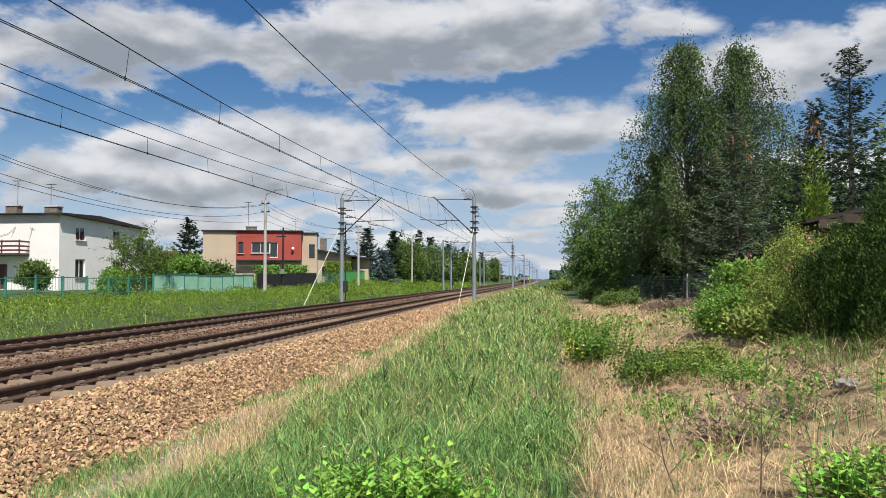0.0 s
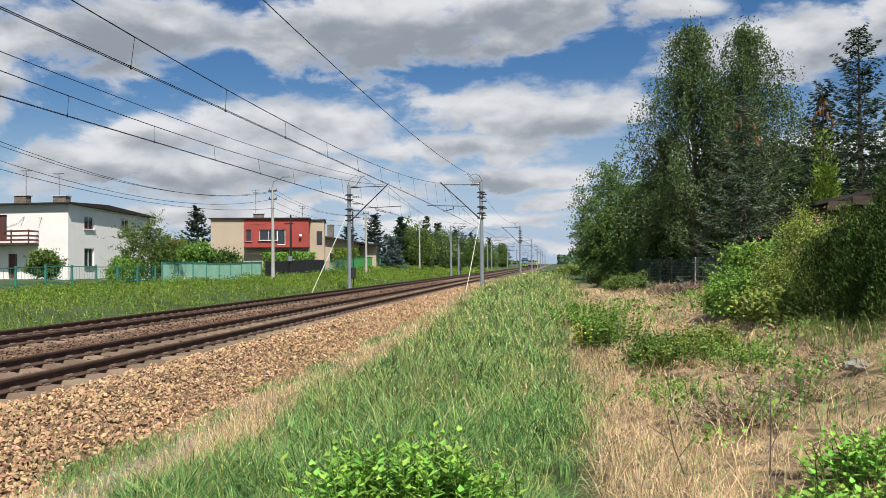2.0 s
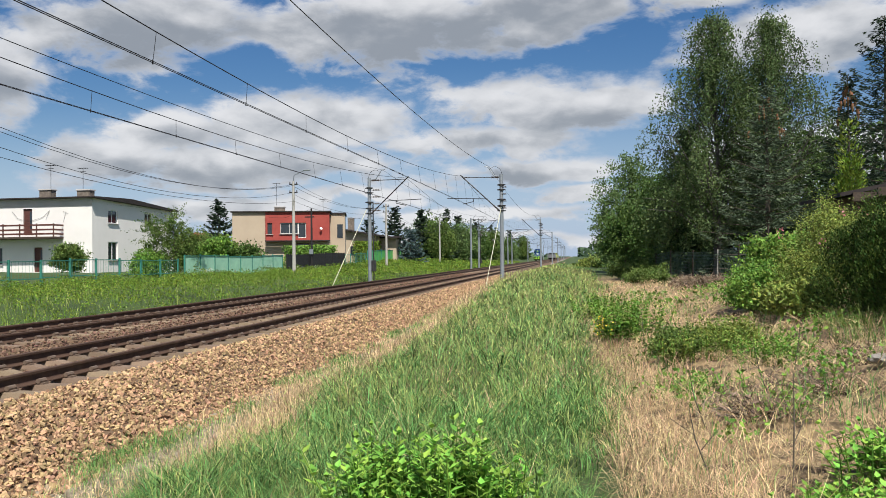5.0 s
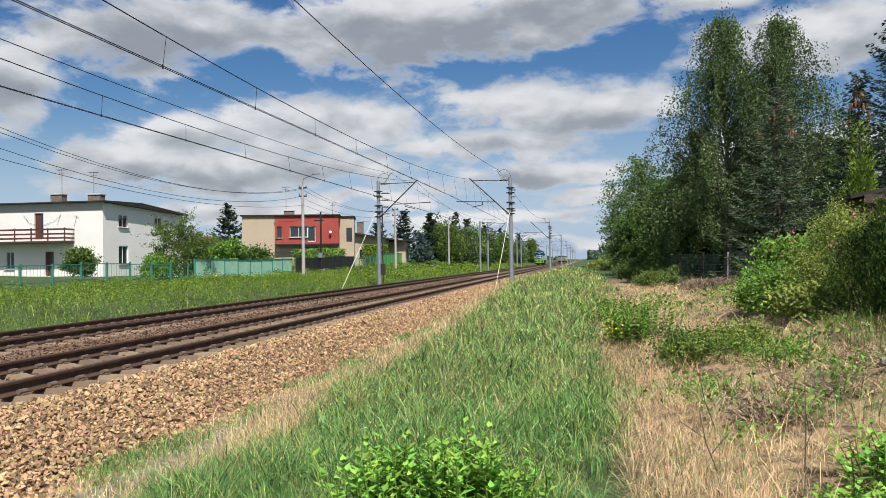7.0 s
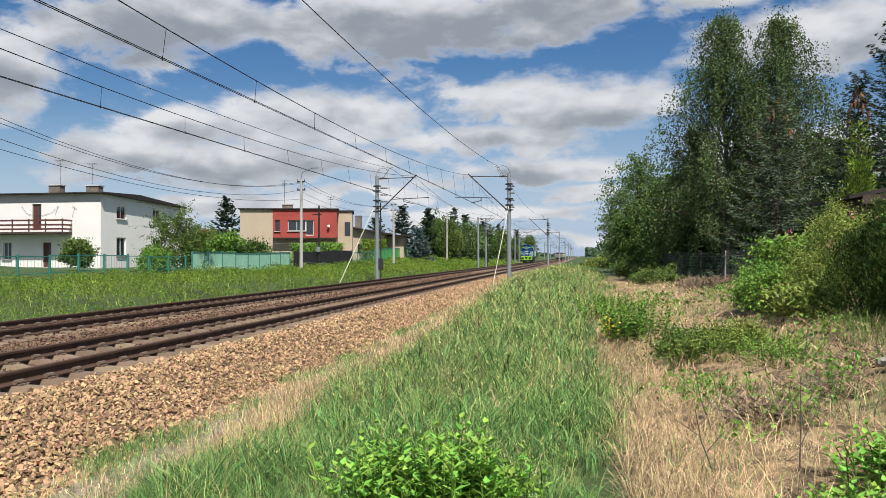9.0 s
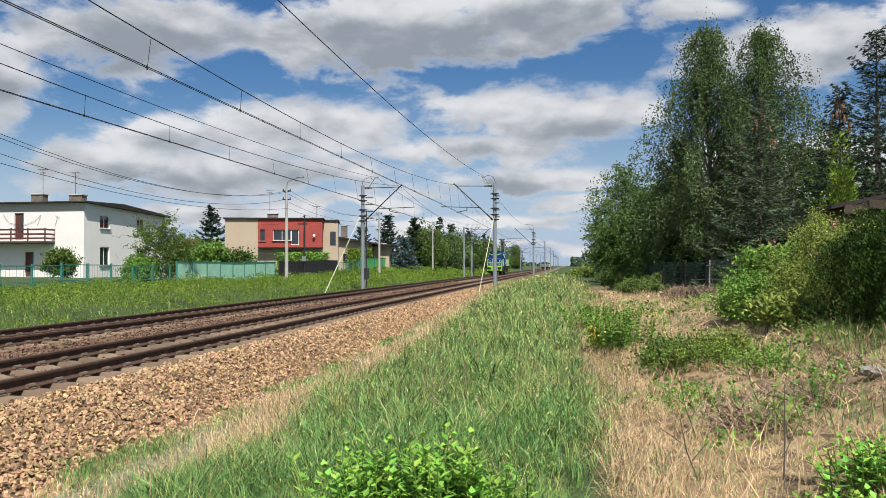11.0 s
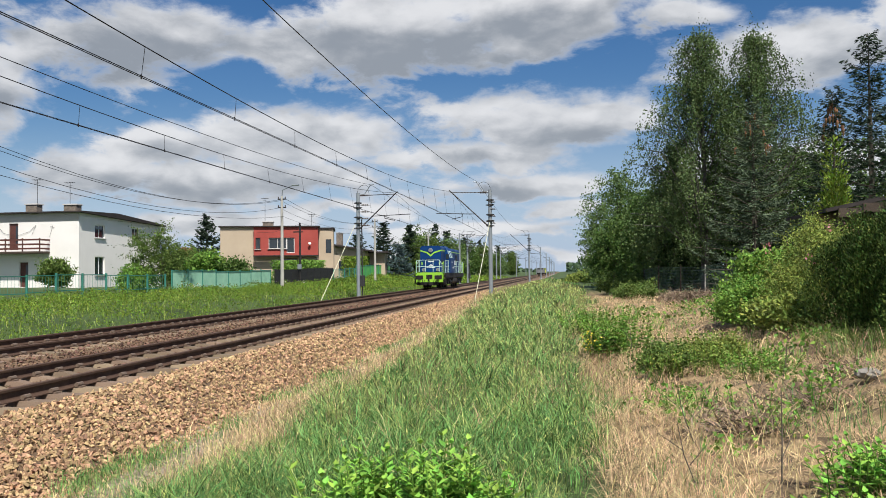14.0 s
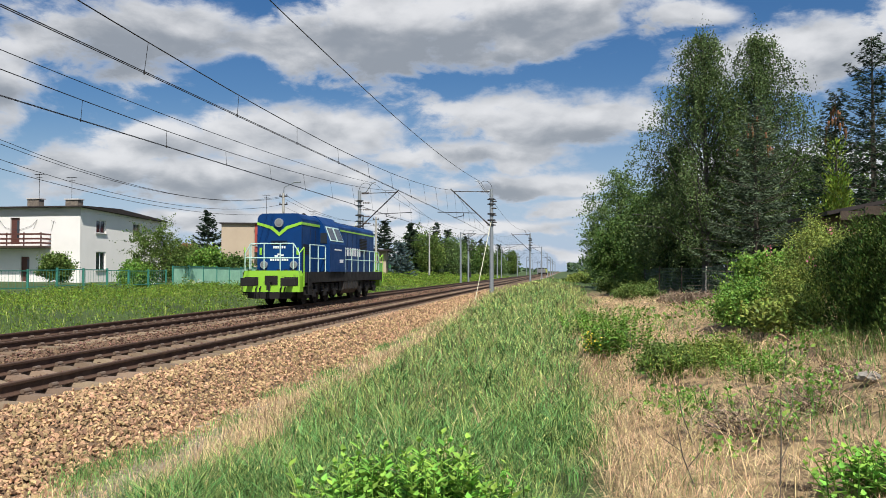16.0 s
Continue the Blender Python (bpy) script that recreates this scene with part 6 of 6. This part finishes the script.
    # across the line
    tree("lilac_bush", -28.6, 55.5, 4.9, [(0.2, 0, 2.2, 0.95, 1.1, 2.1), (1.1, 0, 2.0, 0.75, 0.9, 1.9), (-1.0, 0, 2.6, 0.75, 0.8, 1.7), (-1.9, 0, 3.1, 0.55, 0.5, 1.2), (2.0, 0, 3.2, 0.45, 0.45, 0.8), (0.2, 0, 4.2, 0.5, 0.5, 0.7)], "leaf_mid", 0.085, 300, 34, 0.19, "large loose garden bush before the white house", "bush", 0.07, group="garden bushes", shoot=1.0)
    tree("lilac_bush", -30.2, 55.0, 2.0, [(0, 0, 0.9, 1.3, 1.0, 1.0)], "leaf", 0.10, 200, 40, 0.2, "low leafy garden bush by the fence", "bush", 0.04, group="garden bushes")
    tree("lilac_bush", -40.5, 61.0, 2.3, [(0, 0, 1.4, 1.3, 1.1, 1.1)], "leaf_mid", 0.12, 200, 40, 0.2, "rounded garden bush before the white house", "bush", 0.06, group="garden bushes")
    spruce(-50.7, 112, 9.0, 3.6, "spruce", "dark conifer behind the gardens", scale=1.6)
    spruce(-32.9, 130, 7.2, 2.6, "spruce", "dark conifer behind the tan house", scale=1.7)
    spruce(-28.6, 130, 8.8, 3.2, "spruce", "dark conifer behind the green fence", scale=1.7)
    spruce(-24.4, 122, 5.3, 2.4, "blue_spruce", "blue-grey spruce beside the street", scale=1.5)
    for i, (x, y, h) in enumerate(((-24.5, 150, 9.5), (-25.5, 165, 10.5), (-23, 172, 9.5), (-26, 185, 11), (-23, 195, 10), (-25, 210, 10), (-22, 225, 10.5), (-24, 240, 10), (-20.5, 260, 9), (-28, 150, 10), (-31, 170, 12), (-22, 285, 11), (-20, 320, 11), (-21, 350, 11))):
        if i % 2 == 1:
            spruce(x, y, h * 0.95, 2.6, "spruce", "dark distant conifer in the roadside wood", scale=2.6)
        else:
            h *= 0.84
            tree("roadside_tree", x, y, h, [(0, 0, h * 0.52, 2.7, 2.7, h * 0.48), (1.0, -1, h * 0.35, 2.4, 2.4, h * 0.33)], ("leaf_mid", "leaf_dark", "willow_leaf")[i % 3], 0.24, 260, 30, 0.45, "distant green broad-leaved roadside tree", trunk_r=0.2, group="roadside trees")
    for i, (x, y, h, m) in enumerate(((-39.5, 84, 3.0, "leaf_mid"), (-37.5, 82, 3.4, "leaf"), (-34.6, 82.5, 2.6, "leaf_dark"), (-42, 95, 3.2, "leaf_dark"), (-46, 100, 3.4, "leaf_mid"), (-50, 100, 3.0, "leaf_dark"))):
        tree("garden_bush", x, y, h, [(0, 0, h * 0.5, 2.0, 1.6, h * 0.55)], m, 0.18, 170, 28, 0.28, "green garden bush behind the fence", "bush", 0.06, group="garden bushes")
    for y0, y1, h, m in ((77, 92, 2.5, "leaf"), (103, 114, 3.0, "thuja")):
        n = 9000
        P = np.stack([rng.uniform(-28.4, -27.0, n), rng.uniform(y0, y1, n), rng.uniform(0.2, h, n)], 1)
        P[:, 2] += ground_z(P[:, 0], P[:, 1])
        t = thing("clipped_hedge", (0, 0, 0), "clipped green hedge behind the street fence", "hedge", "hedges")
        part("stem_bunch", limbs([((-27.7, y, 0.2), (-27.7, y, h * 0.9), 0.04, 0.02) for y in np.arange(y0, y1, 0.8)], 4), M["bark"], t)
        V, F = leaf_quads(P, 0.15, 0, 1.4)
        mesh_np("foliage", V, F, M[m], t)
    # far woods
    n = 14000
    a = rng.uniform(-0.9, 0.9, n)
    dist = rng.uniform(900, 1100, n)
    x, y = np.sin(a) * dist, np.cos(a) * dist
    top = 9 + 4 * np.sin(a * 23) + 3 * np.sin(a * 61)
    keep = np.abs(x + 8) > 14
    c = np.stack([x, y, rng.uniform(0, 1, n) * top], 1)[keep]
    V, F = leaf_quads(c, 4.6, 0, 1.1)
    tagged(mesh_np("far_woods", V, F, M["far_wood"]), "distant low wooded skyline", "woods", kind="stuff")


grasses()
trees()


# ---- locomotive: local y runs back from the front beam ----
def locomotive():
    L = thing("locomotive", (TRACKS[1], 33.0, 0), "blue diesel locomotive with lime green front beam and pale handrails", "locomotive")
    # frame and lime front beam
    part("frame", boxed(-1.38, 1.38, 0.5, 14.9, 0.95, 1.42, bevel=0.02), M["loco_black"], L, "sooty dark frame")
    for y0, y1, nm in ((0.0, 0.5, "front_beam"), (14.9, 15.3, "rear_beam")):
        bm = bmesh.new()
        prism(bm, [(-1.22, 0.58), (1.22, 0.58), (1.22, 1.25), (1.14, 1.47), (-1.14, 1.47), (-1.22, 1.25)], y0, y1)
        b = part(nm, bm, M["loco_green"], L, "lime green buffer beam with dark stains")
        f = y0 if y0 == 0 else y1
        s = -1 if y0 == 0 else 1
        for x in (-0.86, 0.86):
            part("buffer", box(tube(bmesh.new(), (x, f, 1.0), (x, f + s * 0.4, 1.0), 0.13, n=14), x - 0.31, x + 0.31, *sorted((f + s * 0.4, f + s * 0.46)), 0.83, 1.17, bevel=0.025), M["loco_black"], b)
            part("recess", boxed(x - 0.30, x + 0.30, f + s * 0.012 - 0.01, f + s * 0.012 + 0.01, 0.86, 1.2), M["loco_black"], b)
        part("recess", boxed(-0.28, 0.28, f + s * 0.012 - 0.01, f + s * 0.012 + 0.01, 0.88, 1.26), M["loco_black"], b)
        part("coupling", tubes([((0, f, 1.0), (0, f + s * 0.3, 0.98)), ((0, f + s * 0.3, 1.02), (0.04, f + s * 0.32, 0.62)), ((-0.05, f + s * 0.3, 0.98), (-0.06, f + s * 0.3, 0.66))], 0.045, 8), M["loco_black"], b)
        for x in (-0.62, -0.45, 0.45, 0.62):
            part("brake_hose", tubes([((x, f, 0.8), (x, f + s * 0.16, 0.72)), ((x, f + s * 0.16, 0.72), (x * 0.94, f + s * 0.14, 0.35))], 0.028, 6), M["loco_black"], b)
        bm = bmesh.new()
        prism(bm, [(-0.8, 0.3), (0.8, 0.3), (0.95, 0.576), (-0.95, 0.576)], f + s * 0.02, f - s * 0.2)
        part("rail_guard", bm, M["loco_black"], b)
        for x in (-0.95, -0.62, -0.3, 0.3, 0.62, 0.95):
            part("foot_grip", boxed(x - 0.07, x + 0.07, f - s * 0.02 - 0.02, f - s * 0.02 + 0.02, 1.47, 1.52), M["loco_black"], b)

    def hood(name, w, y0, y1, top, material, round_=0.22):
        o = [(-w, 1.42), (w, 1.42), (w, top - round_), (w - round_ * 0.35, top - round_ * 0.35), (w - round_, top), (-w + round_, top), (-w + round_ * 0.35, top - round_ * 0.35), (-w, top - round_)]
        return part(name, prism(bmesh.new(), o, y0, y1), material, L)

    short = hood("short_hood", 0.98, 0.95, 3.6, 3.92, M["loco_blue"])
    cab = part("cab", prism(bmesh.new(), [(-1.46, 1.42), (1.46, 1.42), (1.46, 2.72), (1.12, 3.62), (0.8, 3.98), (-0.8, 3.98), (-1.12, 3.62), (-1.46, 2.72)], 3.6, 6.3), M["loco_blue"], L, "blue cab with sloping upper sides")
    long = hood("long_hood", 0.98, 6.3, 14.4, 3.86, M["loco_blue"])
    # cab windows on the sloping sides, front and rear
    slope = math.atan2(0.34, 0.9)
    for s in (-1, 1):
        for y0, y1 in ((3.85, 4.85), (5.0, 6.05)):
            w = part("cab_window", boxed(-0.012, 0.03, y0, y1, -0.36, 0.36, bevel=0.008), M["rail_pale"], cab, "cab side window with pale frame")
            w.matrix_local = Matrix.Translation((s * 1.29, 0, 3.17)) @ Matrix.Rotation(-s * slope, 4, "Y") @ (Matrix.Identity(4) if s > 0 else Matrix.Diagonal((-1, 1, 1, 1)))
            part("pane", boxed(0.031, 0.04, y0 + 0.07, y1 - 0.07, -0.3, 0.3), M["pane"], w)
        for f, d in ((3.6, -1), (6.3, 1)):
            bm = boxed(s * 1.02 if s > 0 else -1.32, 1.32 if s > 0 else -1.02, f + d * 0.012 - 0.01, f + d * 0.012 + 0.01, 2.72, 3.2)
            part("front_window", bm, M["pane"], cab)
        part("door", boxed(s * 1.02 if s > 0 else -1.40, 1.40 if s > 0 else -1.02, 3.585, 3.6, 1.45, 2.55), M["loco_blue"], cab)
    # lime bands: chevron on the front, lines along the sides
    for y, d in ((0.95, -1), (14.4, 1)):
        bm = bmesh.new()
        yy = y + d * 0.012
        for s in (-1, 1):
            o = [(0, 3.10), (s * 0.30, 3.36), (s * 0.985, 3.56), (s * 0.985, 3.44), (s * 0.38, 3.25), (0, 2.94)]
            prism(bm, o if s > 0 else o[::-1], yy - 0.008, yy + 0.008)
        part("chevron", bm, M["loco_green"], short if d < 0 else long, "lime green chevron")
    for s in (-1, 1):
        part("stripe", boxed(s * 0.99 - 0.006, s * 0.99 + 0.006, 0.96, 3.58, 3.44, 3.555), M["loco_green"], short, "lime green stripe")
        part("stripe", boxed(s * 0.99 - 0.006, s * 0.99 + 0.006, 6.32, 14.38, 3.44, 3.52), M["loco_green"], long, "lime green stripe")
        # louvres and doors
        for k in range(9):
            part("louvre", boxed(s * 1.0 - 0.012, s * 1.0 + 0.012, 11.0, 12.6, 2.5 + k * 0.085, 2.55 + k * 0.085), M["loco_black"], long)
        for y in np.arange(6.6, 14.2, 0.95):
            part("door_seam", boxed(s * 0.985 - 0.004, s * 0.985 + 0.006, y, y + 0.02, 1.5, 3.4), M["loco_black"], long)
        for k in range(5):
            part("louvre", boxed(s * 0.99 - 0.01, s * 0.99 + 0.01, 1.2, 2.0, 2.2 + k * 0.09, 2.24 + k * 0.09), M["loco_black"], short)
        for y in (1.1, 2.15, 2.9):
            part("door_seam", boxed(s * 0.985 - 0.004, s * 0.985 + 0.006, y, y + 0.02, 1.5, 3.3), M["loco_black"], short)
        # lettering on the side as plain bars
        for k in range(8):
            part("letter_bar", boxed(s * 0.995 - 0.006, s * 0.995 + 0.006, 7.4 + k * 0.50, 7.4 + k * 0.50 + 0.26, 2.24, 2.66), M["loco_white"], long, "white lettering bar")
        part("number_bar", boxed(s * 1.465 - 0.006, s * 1.465 + 0.006, 4.4, 5.6, 2.42, 2.48), M["loco_white"], cab, "white lettering bar")
        part("number_bar", boxed(s * 1.465 - 0.006, s * 1.465 + 0.006, 5.3, 5.9, 1.85, 2.0), M["loco_white"], cab, "white lettering bar")
    for y, d, hd in ((0.95, -1, short), (14.4, 1, long)):
        yy = y + d * 0.012
        bars = [(-0.27 + 0.095 * k, -0.20 + 0.095 * k, 2.42, 2.52) for k in range(6)] + [(-0.40 + 0.104 * k, -0.325 + 0.104 * k, 1.89, 1.98) for k in range(8)]
        for x0, x1, z0, z1 in bars + [(-0.2, -0.04, 2.06, 2.13), (0.02, 0.2, 2.09, 2.16), (-0.08, 0.08, 2.14, 2.2)]:
            part("letter_bar", boxed(x0, x1, yy - 0.006, yy + 0.006, z0, z1), M["loco_white"], hd, "white lettering bar")
        for x in (-0.82, 0.82):
            part("marker", boxed(x - 0.05, x + 0.05, yy - 0.008, yy + 0.008, 2.15, 2.45), M["loco_green"], hd)
        for x, z, r in ((0, 3.52, 0.19), (-0.66, 1.72, 0.16), (0.66, 1.72, 0.16)):
            h = part("headlight", tube(bmesh.new(), (x, y, z), (x, y + d * 0.1, z), r, n=20), M["steel"], hd, "round headlight with steel rim")
            part("lens", tube(bmesh.new(), (x, y + d * 0.1, z), (x, y + d * 0.112, z), r * 0.72, n=18), M["lamp"], h)
        for k in range(3):
            part("louvre", boxed(-0.35, 0.35, yy - 0.006, yy + 0.006, 2.58 + k * 0.07, 2.61 + k * 0.07), M["loco_black"], hd)
    # roof gear
    for y in (7.4, 9.2, 11.0, 12.8):
        part("roof_hatch", boxed(-0.5, 0.5, y, y + 1.3, 3.86, 3.95, bevel=0.02), M["loco_black"], L)
    part("exhaust", tube(bmesh.new(), (0, 8.9, 3.86), (0, 8.9, 4.1), 0.16, n=12), M["loco_black"], L)
    for x in (-0.3, 0.3):
        part("horn", tube(bmesh.new(), (x, 3.7, 4.02), (x, 3.3, 4.02), 0.03, 0.08, 10), M["loco_black"], L)
    # walkway handrails
    for s in (-1, 1):
        posts = [(s * 1.34, y) for y in (6.7, 8.0, 9.3, 10.6, 11.9, 13.1, 14.2)]
        for x, y in posts:
            part("handrail_post", tubes([((x, y, 1.42), (x, y, 2.55))], 0.022), M["rail_pale"], L)
        for z in (2.55, 2.02):
            part("handrail", tubes([((s * 1.34, 6.7, z), (s * 1.34, 14.2, z))], 0.022), M["rail_pale"], L)
        for y in (1.0, 2.2, 3.3):
            part("handrail_post", tubes([((s * 1.34, y, 0.75 if y == 1.0 else 1.42), (s * 1.34, y, 2.58))], 0.026), M["rail_pale"], L)
        for z in (2.58, 2.0):
            part("handrail", tubes([((s * 1.34, 1.0, z), (s * 1.34, 3.3, z))], 0.024), M["rail_pale"], L)
        # steps
        for z in (0.45, 0.8, 1.12):
            part("step", boxed(s * 1.1 if s > 0 else -1.48, 1.48 if s > 0 else -1.1, 0.52, 0.95, z, z + 0.04), M["loco_black"], L)
        part("step_panel", boxed(s * 1.43 - 0.02, s * 1.43 + 0.02, 0.5, 1.0, 0.5, 1.4), M["loco_black"], L)
        for f, m in ((0.08, "rail_pale"), (15.22, "loco_green")):
            part("end_rail", tubes([((s * 1.18, f, 1.47), (s * 1.18, f, 2.2)), ((s * 1.18, f, 2.2), (s * 0.92, f, 2.6)), ((s * 0.92, f, 2.6), (0, f, 2.6)), ((s * 0.92, f, 1.47), (s * 0.92, f, 2.6)), ((s * 0.35, f, 1.47), (s * 0.35, f, 2.6)), ((s * 1.18, f, 2.0), (0, f, 2.0))], 0.024), M[m], L)
            part("end_rail", tubes([((s * 1.3, f + 0.25, 0.8), (s * 1.3, f + 0.25, 2.45)), ((s * 1.3, f + 0.25, 2.45), (s * 1.18, f, 2.2))], 0.024), M["loco_green"], L)
    # tank and bogies
    bm = bmesh.new()
    prism(bm, [(-1.15, 0.35), (1.15, 0.35), (1.35, 0.6), (1.35, 0.95), (-1.35, 0.95), (-1.35, 0.6)], 6.4, 9.2)
    tank = part("fuel_tank", bm, mat("grimy_tank", (0.06, 0.052, 0.046), (0.03, 0.027, 0.025), 0.7, 0.1, 2, 25, 0.2), L, "grimy fuel tank")
    for k in range(5):
        part("strap", boxed(1.351, 1.375, 6.7 + k * 0.5, 6.8 + k * 0.5, 0.55, 0.95), M["dark_metal"], tank)
    # added dark box: blocks daylight between the wheels, not a real part
    part("centre_sill", boxed(-0.66, 0.66, 0.7, 14.7, 0.34, 0.946, bevel=0.03), M["loco_black"], L, "dark box added to close the view through the underframe")
    for s in (-1, 1):
        for y, w, z0 in ((5.85, 0.5, 0.5), (9.25, 0.32, 0.45), (0.62, 0.55, 0.3)):
            part("equipment_box", boxed(*sorted((s * 0.9, s * 1.28)), y, y + w, z0, 0.946, bevel=0.03), M["loco_black"], L, "sooty equipment box under the frame")
    sets = []
    for y0 in (1.5, 9.6):
        for s in (-1, 1):
            bm = bmesh.new()
            prism(bm, [(y0 - 0.3, 0.62), (y0 + 0.4, 0.5), (y0 + 3.6, 0.5), (y0 + 4.3, 0.62), (y0 + 4.3, 0.9), (y0 - 0.3, 0.9)], s * 1.06, s * 1.16, "x")
            b = part("bogie_side", bm, M["loco_black"], L, "black bogie side frame")
            for k in range(3):
                y = y0 + 0.35 + 1.65 * k
                part("axle_box", boxed(*sorted((s * 1.16, s * 1.3)), y - 0.17, y + 0.17, 0.33, 0.66, bevel=0.03), M["loco_black"], b)
                for q in (-0.35, 0.35):
                    bm = bmesh.new()
                    for j in range(5):
                        tube(bm, (s * 1.22, y + q, 0.55 + j * 0.07), (s * 1.22, y + q, 0.59 + j * 0.07), 0.085, n=10)
                    part("spring", bm, M["dark_metal"], b)
        for k in range(3):
            y = y0 + 0.35 + 1.65 * k
            bm = bmesh.new()
            tube(bm, (-0.95, 0, 0), (0.95, 0, 0), 0.09, n=10)
            w = part("wheelset", bm, M["loco_black"], L, "pair of dark steel wheels on an axle")
            w.location = (0, y, 0.5)
            for x in (-0.75, 0.75):
                bm = bmesh.new()
                tube(bm, (x - 0.065, 0, 0), (x + 0.065, 0, 0), 0.5, n=30)
                inner = -1 if x > 0 else 1
                tube(bm, (x + inner * 0.065, 0, 0), (x + inner * 0.09, 0, 0), 0.528, n=30)
                wh = part("wheel", bm, M["loco_black"], w)
                bm = bmesh.new()
                for j in range(6):
                    a = j * math.pi / 3
                    tube(bm, (x - inner * 0.07, 0, 0), (x - inner * 0.07, 0.4 * math.cos(a), 0.4 * math.sin(a)), 0.03, n=5)
                part("spoke", bm, M["dark_metal"], wh)
            sets.append((w, y))
    return L, sets


for i, xc in enumerate(TRACKS):
    railway_track(xc, i == 0)
LOCO, WHEELS = locomotive()


def track_vehicle(y, length, top, colour, label):
    """A small parked rail vehicle far down the near track."""
    t = thing("rail_wagon", (TRACKS[0], y, 0), label, "rail wagon", "parked rail vehicles")
    part("body", boxed(-1.4, 1.4, 0, length, 0.9, top, bevel=0.15), M[colour], t)
    part("cab", boxed(-1.2, 1.2, 0.6, 3.0, top, top + 0.7, bevel=0.1), M[colour], t)
    part("window", boxed(-1.0, 1.0, 0.58, 0.6, top + 0.1, top + 0.55), M["pane"], t)
    part("underframe", boxed(-1.2, 1.2, 0.3, length - 0.3, 0.55, 0.9), M["loco_black"], t)
    for k in (1.2, length - 1.2):
        for x in (-0.75, 0.75):
            part("wheel", tube(bmesh.new(), (x - 0.06, k, 0.42), (x + 0.06, k, 0.42), 0.42, n=18), M["loco_black"], t)


track_vehicle(300.0, 14.0, 2.1, "wagon_grey", "low grey parked rail wagon far down the line")
track_vehicle(352.0, 9.0, 2.2, "wagon_yellow", "yellow-green parked rail vehicle far down the line")


def front_at(t):
    """Where the locomotive's front beam stands along the line at t seconds."""
    return LOCO_AT_16 + LOCO_SPEED * (16.0 - t) + LOCO_BRAKE * (16.0 - t) ** 2


LOCO_AT_16, LOCO_SPEED, LOCO_BRAKE = 32.7, 20.2, 0.18


def motions():
    walk(LOCO, [(k * 0.5, pose(TRACKS[1], front_at(k * 0.5), 0)) for k in range(33)])
    turn = [(k / 30, math.degrees((front_at(k / 30) - front_at(0)) / 0.5)) for k in range(481)]
    for w, y in WHEELS:
        walk(w, [(t, pose(0, y, 0.5, a)) for t, a in turn])


motions()
